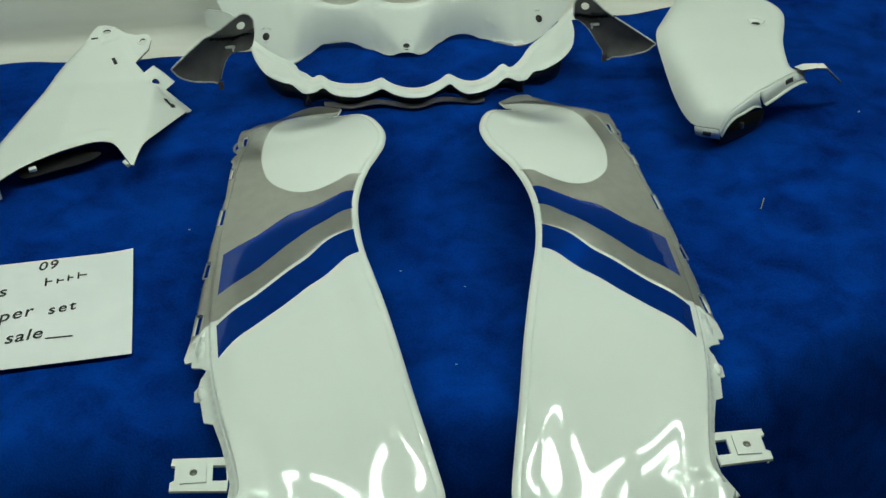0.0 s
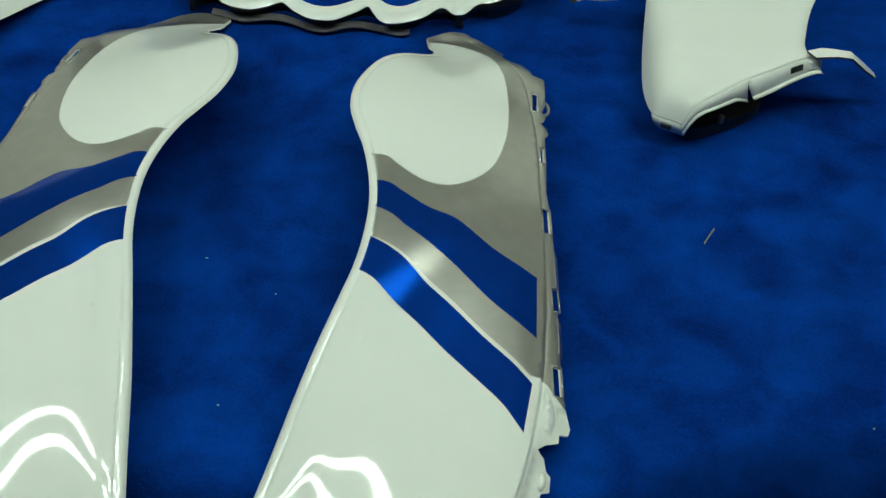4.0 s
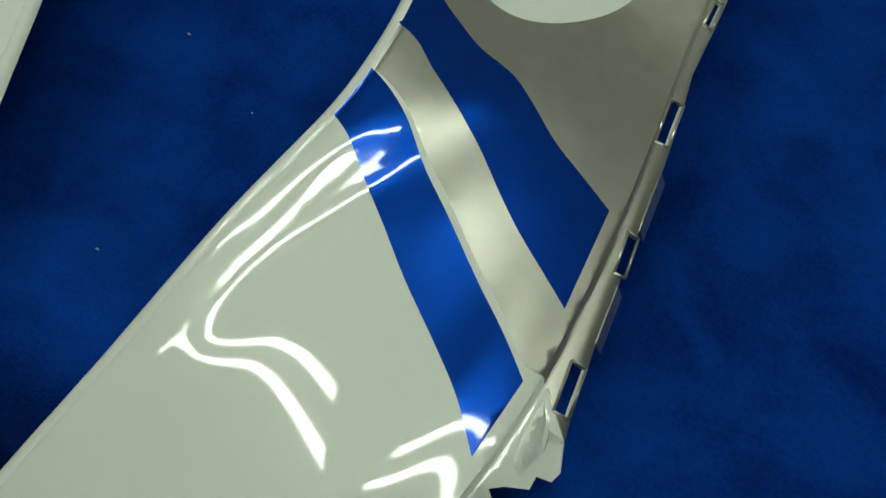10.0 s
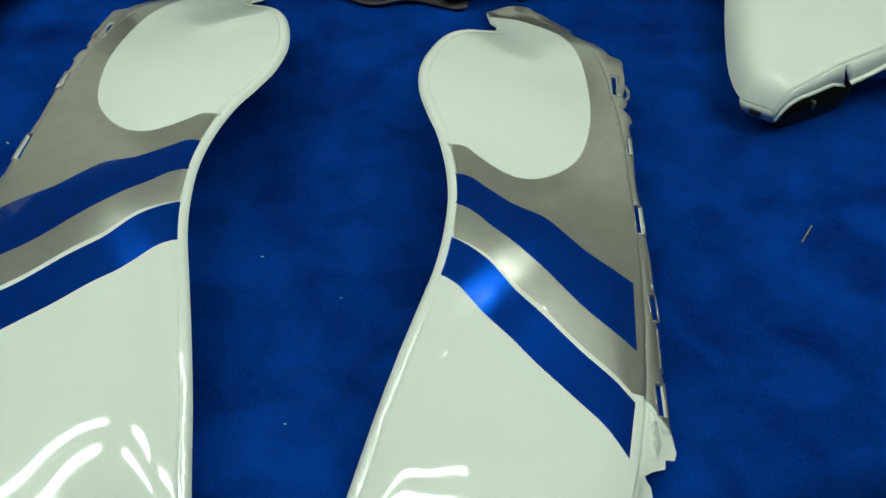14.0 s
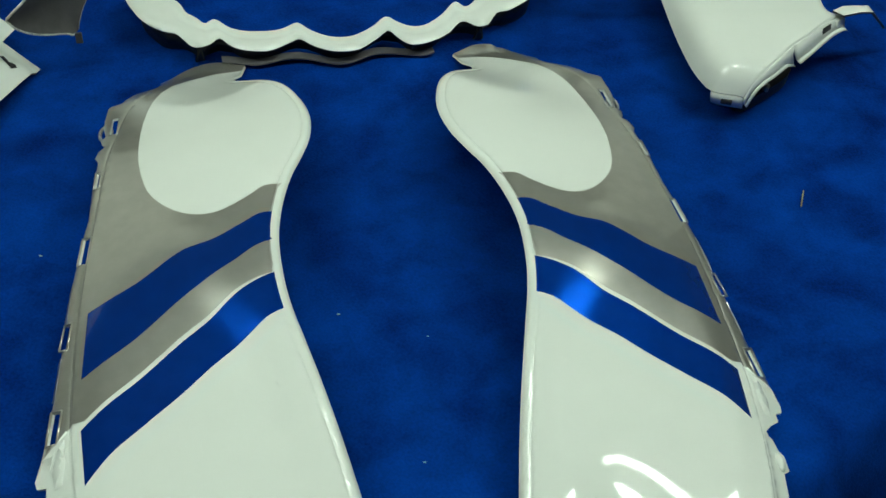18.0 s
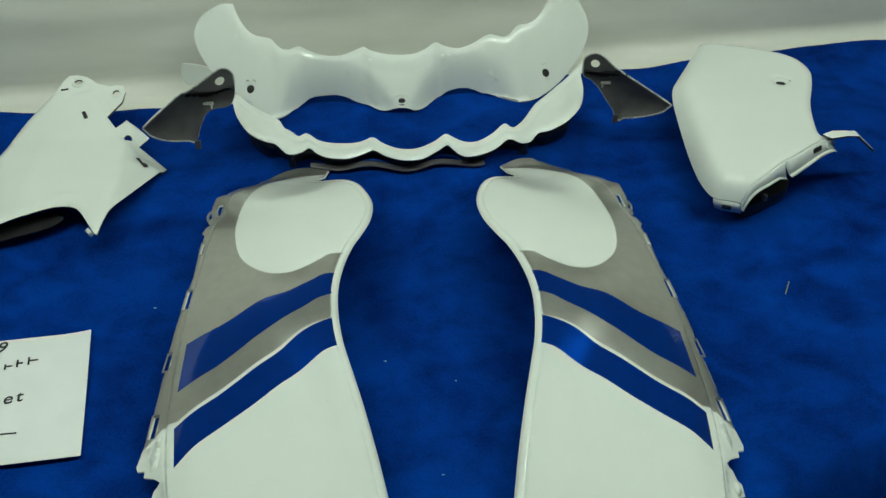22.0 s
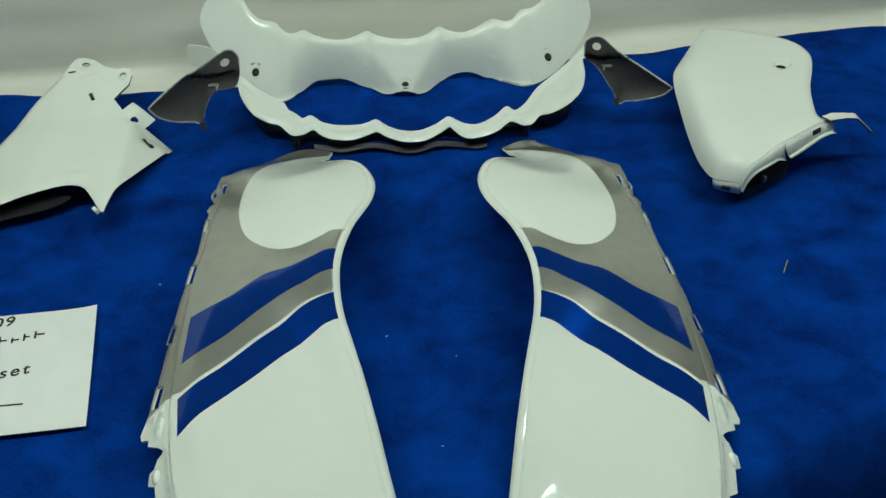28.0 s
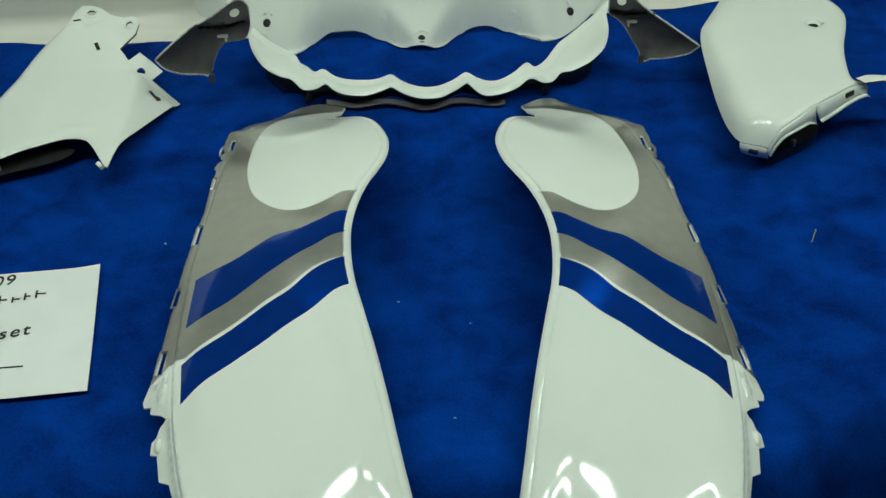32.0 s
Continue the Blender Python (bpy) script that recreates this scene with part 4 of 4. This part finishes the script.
def pointed_fairing():
    root = thing("pointed_fairing", "white wedge-shaped fairing piece with mounting tabs and slots", "fairing panel")
    long_edge = smooth_line([(-0.714, 0.340), (-0.714, 0.362), (-0.702, 0.403), (-0.674, 0.495), (-0.643, 0.583), (-0.604, 0.650)], 4)
    tabs = [(-0.596, 0.655), (-0.589, 0.674), (-0.581, 0.687), (-0.569, 0.694), (-0.553, 0.689), (-0.532, 0.672), (-0.511, 0.666), (-0.500, 0.669), (-0.490, 0.666), (-0.485, 0.653), (-0.488, 0.630),
            (-0.507, 0.593), (-0.491, 0.572), (-0.476, 0.589), (-0.440, 0.571), (-0.452, 0.540), (-0.410, 0.523)]
    curve = smooth_line([(-0.410, 0.523), (-0.426, 0.479), (-0.451, 0.408), (-0.464, 0.371), (-0.471, 0.339), (-0.475, 0.302)], 4)
    arch = smooth_line([(-0.480, 0.306), (-0.489, 0.321), (-0.507, 0.352), (-0.519, 0.365), (-0.536, 0.369), (-0.557, 0.365), (-0.597, 0.345), (-0.644, 0.319), (-0.674, 0.292), (-0.682, 0.282), (-0.692, 0.298)], 4)
    outline = np.vstack([long_edge, tabs, curve[1:], arch])[::-1]

    def shape(x, y):
        q = np.stack([x, y], 1)
        z = tail_height(x, y)
        z = z + 0.006 * (1 - np.clip(1 - away(long_edge, q) / 0.016, 0, 1) ** 2)
        z = z - 0.003 * np.clip(1 - away(arch, q) / 0.007, 0, 1) ** 2 - 0.004
        z = z - 0.004 * np.clip(1 - away(curve, q) / 0.035, 0, 1) ** 2
        z = z + 0.004 * np.exp(-(((x + 0.535) / 0.022) ** 2 + ((y - 0.388) / 0.010) ** 2))
        step = np.array([(-0.575, 0.640), (-0.540, 0.655), (-0.512, 0.600), (-0.480, 0.545), (-0.45, 0.515)])
        side = inside(np.vstack([step, [(-0.38, 0.50), (-0.38, 0.72), (-0.58, 0.72)]]), q)
        return z - np.where(side, 0.0045 * np.clip(away(step, q) / 0.004, 0, 1), 0)

    holes = [circle(-0.565, 0.677, 0.007, squash=0.8), circle(-0.500, 0.650, 0.0055, squash=1.3), circle(-0.469, 0.550, 0.0065), quad(-0.584, 0.655, 0.012, 0.004, 10), quad(-0.543, 0.597, 0.006, 0.017, 25),
             quad(-0.443, 0.501, 0.017, 0.0055, -42)]
    body = sheet_part("shell", outline, shape, WHITE, root, holes, [offset(long_edge, -0.006), offset(long_edge, -0.012), offset(arch, -0.004)], step=0.007, th=0.003, back=GREY)
    for x, y, ro, ri in ((-0.565, 0.677, 0.0125, 0.0085), (-0.500, 0.650, 0.0100, 0.0078), (-0.469, 0.550, 0.0110, 0.0075)):
        collar(root, shape, x, y, ro, ri)
    # black blocks under the slots stand in for the shade inside them
    for x, y, w, h, turn in ((-0.584, 0.655, 0.012, 0.004, 10), (-0.543, 0.597, 0.006, 0.017, 25), (-0.443, 0.501, 0.017, 0.0055, -42)):
        z = float(shape(np.array([x]), np.array([y]))[0])
        part("slot", box(bmesh.new(), -w / 2 - 0.001, -h / 2 - 0.001, -0.009, w / 2 + 0.001, h / 2 + 0.001, -0.0032), BLACK, root, "black block standing in for the shade in a slot").matrix_basis = pose(x, y, z, 8, 0, turn)
    # liner and clips below the open edge; the liner is blackened for the shade there
    liner = smooth_line([(-0.660, 0.345), (-0.600, 0.372), (-0.560, 0.382), (-0.540, 0.372), (-0.560, 0.352), (-0.610, 0.332), (-0.655, 0.318)], 4, True)
    sheet_part("liner", liner[::-1], lambda x, y: 0.014 + 0.3 * np.clip(y - 0.30, -0.1, 0.1) * 0.3, BLACK, root, step=0.01, th=0.002, label="black inner liner that also stands in for the shaded gap")
    for x, y, r in ((-0.634, 0.312, 22), (-0.489, 0.312, -52)):
        z = float(tail_height(np.array([x]), np.array([y]))[0])
        part("clip", box(bmesh.new(), -0.006, -0.003, -0.007, 0.006, 0.003, 0.001, 0.001), WHITE, root).matrix_basis = pose(x, y, z - 0.004, 20, 0, r)
    end = box(bmesh.new(), -0.030, -0.004, -0.030, 0.030, 0.003, 0.002, 0.0015)
    part("end_flange", end, WHITE, root).matrix_basis = pose(-0.698, 0.306, float(tail_height(np.array([-0.69]), np.array([0.30]))[0]) - 0.003, 0, 0, -62)
    return root


pointed_fairing()


SHIELD_SIDE = smooth_line([(0.472, 0.333), (0.441, 0.344), (0.431, 0.360), (0.423, 0.397), (0.421, 0.459), (0.423, 0.538), (0.426, 0.596), (0.433, 0.635), (0.446, 0.660), (0.472, 0.704), (0.514, 0.778)], 4)
SHIELD_CREASE = smooth_line([(0.472, 0.333), (0.501, 0.346), (0.539, 0.378), (0.577, 0.404), (0.617, 0.432), (0.643, 0.442)], 5)


def shield_height(x, y):
    """Low along the rolled side, level over the middle."""
    low = np.interp(y, [0.34, 0.36, 0.46, 0.60, 0.70, 0.78], [0.050, 0.046, 0.050, 0.060, 0.068, 0.072])
    top = np.interp(y, [0.34, 0.42, 0.55, 0.70, 0.78], [0.086, 0.090, 0.088, 0.084, 0.080])
    return low + (top - low) * (1 - np.exp(-away(SHIELD_SIDE, np.stack([x, y], 1)) / np.interp(y, [0.36, 0.48], [0.010, 0.015])))


def ribbon(name, line, low, th, mat, parent, label=""):
    """A band between two lines of points, given a thickness."""
    a, b = np.asarray(line), np.asarray(low)
    n = len(a)
    t = np.gradient(a[:, :2], axis=0)
    t /= np.maximum(np.linalg.norm(t, axis=1, keepdims=True), 1e-9)
    k = np.c_[-t[:, 1], t[:, 0], np.zeros(n)] * th
    mid = 0.5 * (a + b) - k * 0.4
    bm = bmesh.new()
    rows = [[bm.verts.new(p) for p in r] for r in (a, mid, b, b + k, mid + k, a + k)]
    for r0, r1 in zip(rows, rows[1:] + rows[:1]):
        for i in range(n - 1):
            bm.faces.new((r0[i], r0[i + 1], r1[i + 1], r1[i]))
    for i in (0, n - 1):
        bm.faces.new([r[i] for r in rows])
    return part(name, bm, mat, parent, label)


def shield_fairing():
    root = thing("shield_fairing", "white shield-shaped fairing piece with bolt hole and flanged edge", "fairing panel")
    top = smooth_line([(0.514, 0.778), (0.560, 0.761), (0.613, 0.741), (0.649, 0.720), (0.668, 0.694), (0.674, 0.655), (0.661, 0.607), (0.640, 0.550), (0.628, 0.495), (0.625, 0.458), (0.643, 0.442)], 4)
    side, crease = SHIELD_SIDE, SHIELD_CREASE
    outline = np.vstack([top[:-1], crease[::-1], side[1:-1]])[::-1]

    def shape(x, y):
        q = np.stack([x, y], 1)
        z = shield_height(x, y) - 0.004 * np.clip(1 - away(top, q) / 0.010, 0, 1) ** 2
        c = away(crease, q)
        z = z + 0.0012 * np.exp(-((c - 0.003) / 0.0025) ** 2) - 0.0018 * np.clip(1 - c / 0.002, 0, 1)
        r = np.hypot(x - 0.612, y - 0.621)
        return z - 0.006 * np.exp(-(r / 0.013) ** 4)

    holes = [circle(0.612, 0.621, 0.0080, squash=0.85), circle(0.627, 0.621, 0.002, 8)]
    ring = circle(0.612, 0.621, 0.0145, 22)
    sheet_part("shell", outline, shape, WHITE, root, holes, [offset(crease, 0.002), offset(crease, 0.0045), np.vstack([ring, ring[:1]])], step=0.007, th=0.003, back=GREY)
    # under the overhanging side an added support slants in, out of the camera's view, to the blanket
    n = len(side)
    zs = shape(side[:, 0], side[:, 1])
    head = side + np.c_[np.full(n, 0.004), np.full(n, 0.003)]
    foot = side + np.c_[np.full(n, 0.040), np.full(n, 0.030)]
    keep = slice(6, n - 8)
    ribbon("side_flange", np.c_[head, zs - 0.003][keep], np.c_[foot, np.full(n, 0.001)][keep], -0.0025, GREY, root)
    # the front edge is folded down into two flanges with a notch between them
    zc = shape(crease[:, 0], crease[:, 1])
    edge = np.c_[crease, zc]
    m = len(edge)
    drop = np.interp(np.arange(m), [0, 4, 9, 11, m - 1], [0.009, 0.009, 0.014, 0.022, 0.012])
    low = edge + np.c_[0.16 * drop, -0.35 * drop, -drop]
    ribbon("front_flange", edge[:12], low[:12], -0.0022, WHITE, root, "flange folded down below the crease")
    lip = low[:12]
    ribbon("flange_lip", lip, lip + (0.002, -0.0045, -0.0012), -0.0018, WHITE, root)
    low[11:13] += (0.006, 0.004, 0.002)
    far = ribbon("side_flange", edge[11:], low[11:], -0.0022, WHITE, root, "flange with a rectangular slot")
    lip = low[11:]
    ribbon("flange_lip", lip, lip + (0.003, -0.006, -0.001), -0.0018, WHITE, root)
    k = 19
    c, t = 0.5 * (edge[k] + low[k]), edge[k + 1] - edge[k - 1]
    turn = math.degrees(math.atan2(t[1], t[0]))
    # a black block on the flange stands in for the shaded opening
    part("slot", box(bmesh.new(), -0.010, -0.0024, -0.0045, 0.010, 0.0026, 0.0045, 0.0012), BLACK, far, "black block standing in for the shade in the rectangular slot").matrix_basis = pose(*c, -18, 0, turn)
    part("slot_pad", box(bmesh.new(), -0.008, -0.003, -0.006, 0.008, 0.003, 0.005, 0.0015), WHITE, far).matrix_basis = pose(*(0.5 * (edge[k + 4] + low[k + 4])), -18, 0, turn)
    # corner plate with its own slot
    corner = side[:7][::-1]
    zk = shape(corner[:, 0], corner[:, 1])
    # here too a black block takes the place of the slot's shade
    part("slot", box(bmesh.new(), -0.007, -0.0022, -0.0035, 0.007, 0.0022, 0.0035, 0.001), BLACK, root, "black block standing in for the shade in a slot").matrix_basis = pose(0.4545, 0.3400, 0.037, 0, 0, -22)
    ribbon("corner_plate", np.c_[corner, zk - 0.002], np.c_[corner + (0.006, 0.004), np.full(len(corner), 0.026)], 0.002, WHITE, root)
    tab = [(0.622, 0.440), (0.640, 0.449), (0.660, 0.449), (0.678, 0.449), (0.700, 0.460), (0.722, 0.468), (0.724, 0.461), (0.704, 0.448), (0.680, 0.438), (0.660, 0.434), (0.632, 0.428)]
    sheet_part("tail_tab", np.array(tab)[::-1], lambda x, y: 0.098 - 1.0 * np.clip(x - 0.676, 0, 1), WHITE, root, step=0.008, th=0.003, back=GREY)
    socket(root, shape, 0.612, 0.621, 0.0090)
    collar(root, shape, 0.612, 0.621, 0.0155, 0.0125)
    # the liner's black also stands in for the shade in the cavity
    liner = smooth_line([(0.478, 0.382), (0.530, 0.412), (0.580, 0.430), (0.566, 0.404), (0.528, 0.378), (0.488, 0.358)], 4, True)
    sheet_part("liner", liner[::-1], lambda x, y: np.full(x.shape, 0.020), BLACK, root, step=0.01, th=0.018, label="black inner liner that also stands in for the shaded gap")
    part("rivet", rod(bmesh.new(), (0.527, 0.379, 0.019), (0.527, 0.379, 0.028), 0.004, 12), STEEL, root, "small bright rivet")
    return root


shield_fairing()


# ---- the handwritten sheet of paper ----
def paper_sign():
    at = pose(-0.587, 0.017, 0.002, 0, 0, 6.5)
    root = thing("paper_sign", "white paper sheet with black handwriting lying on the blanket", "paper sign", at=at)
    nx, ny = 30, 24

    def lift(x, y):
        return 0.0012 + 0.0010 * math.sin(7 * x + 1) * math.sin(9 * y) + 0.004 * max(0, (x - 0.09) / 0.05) ** 2 * max(0, (y + 0.02) / 0.13) + 0.001 * max(0, (-y - 0.06) / 0.05) ** 2

    v = [((i / nx - 0.5) * 0.279, (j / ny - 0.5) * 0.218, 0) for j in range(ny + 1) for i in range(nx + 1)]
    v = np.array([(x, y, lift(x, y)) for x, y, _ in v])
    f = [(j * (nx + 1) + i, j * (nx + 1) + i + 1, (j + 1) * (nx + 1) + i + 1, (j + 1) * (nx + 1) + i) for j in range(ny) for i in range(nx)]
    k = len(v)
    faces = f + [(q[3] + k, q[2] + k, q[1] + k, q[0] + k) for q in f]
    put("sheet", mesh_of("sheet", np.vstack([v, v - (0, 0, 0.0003)]), faces, [PAPER]), root)

    def words(text, x, y, size, turn, lean=0.18, wide=1.0):
        cu = bpy.data.curves.new("handwriting", "FONT")
        cu.body, cu.size, cu.shear, cu.space_character, cu.offset, cu.extrude = text, size, lean, wide, 0.0003, 0.00015
        cu.materials.append(INK)
        ob = new("handwriting", cu)
        ob.matrix_basis = pose(x, y, lift(x + 0.02, y) + 0.0009, 0, 0, turn)
        dg = bpy.context.evaluated_depsgraph_get()
        me = bpy.data.meshes.new_from_object(ob.evaluated_get(dg))
        m = ob.matrix_basis.copy()
        bpy.data.objects.remove(ob)
        o = put("handwriting", me, root)
        o.matrix_basis = m
        return o

    words("09", 0.004, 0.085, 0.026, 5, 0.2, 1.15)
    words("els", -0.074, 0.035, 0.030, 6, 0.2, 1.2)
    words("per", -0.042, -0.015, 0.030, 8, 0.25, 1.15)
    words("set", 0.024, -0.011, 0.026, 7, 0.2, 1.25)
    words("sale", -0.030, -0.060, 0.030, 5, 0.25, 1.1)
    words("t", -0.058, -0.062, 0.028, 3, 0.2)
    # a word that is left as bars, and the tail of the last letter
    for x0, w, h in ((0.012, 0.010, 0.017), (0.028, 0.010, 0.010), (0.043, 0.008, 0.013), (0.057, 0.013, 0.014)):
        x0 += 0.004
        y0 = 0.050 + (x0 - 0.016) * 0.16
        part("ink_bar", box(bmesh.new(), x0, y0, lift(x0, y0) + 0.0008, x0 + 0.0024, y0 + h, lift(x0, y0) + 0.0012), INK, root)
        part("ink_bar", box(bmesh.new(), x0 + w * 0.2, y0 + h * 0.45, lift(x0, y0) + 0.0008, x0 + w, y0 + h * 0.45 + 0.0024, lift(x0, y0) + 0.0012), INK, root)
    part("ink_tail", rod(bmesh.new(), (0.024, -0.0590, lift(0.03, -0.065) + 0.001), (0.060, -0.0600, lift(0.05, -0.066) + 0.001), 0.0010, 6), INK, root)
    return root


paper_sign()


# ---- bits lying on the blanket ----
def straw(x0, y0, x1, y1):
    bm = bmesh.new()
    z = float(ground_height(np.array((x0 + x1) / 2), np.array((y0 + y1) / 2)))
    rod(bm, (x0, y0, z + 0.003), (x1, y1, z + 0.005), 0.0009, 6)
    return tagged(part("straw", bm, STRAW), "thin dry straw-coloured sliver on the blue blanket", "straw")


straw(0.506, 0.182, 0.518, 0.206)
for x, y, s in ((-0.384, 0.190, 0.0022), (0.423, -0.213, 0.0026), (0.763, 0.446, 0.0026), (-0.067, 0.073, 0.0018), (0.024, 0.032, 0.0012), (-0.002, -0.121, 0.0016), (0.679, -0.046, 0.0016)):
    bm = bmesh.new()
    bmesh.ops.create_icosphere(bm, subdivisions=1, radius=s * 0.75, matrix=pose(x, y, float(ground_height(np.array(x), np.array(y))) + 0.003, 0, 0, 60 * x) @ Matrix.Diagonal((1.6, 0.8, 0.5, 1)))
    tagged(part("lint_speck", bm, LINT), "small white lint speck on the blue blanket", "lint", "lint specks")
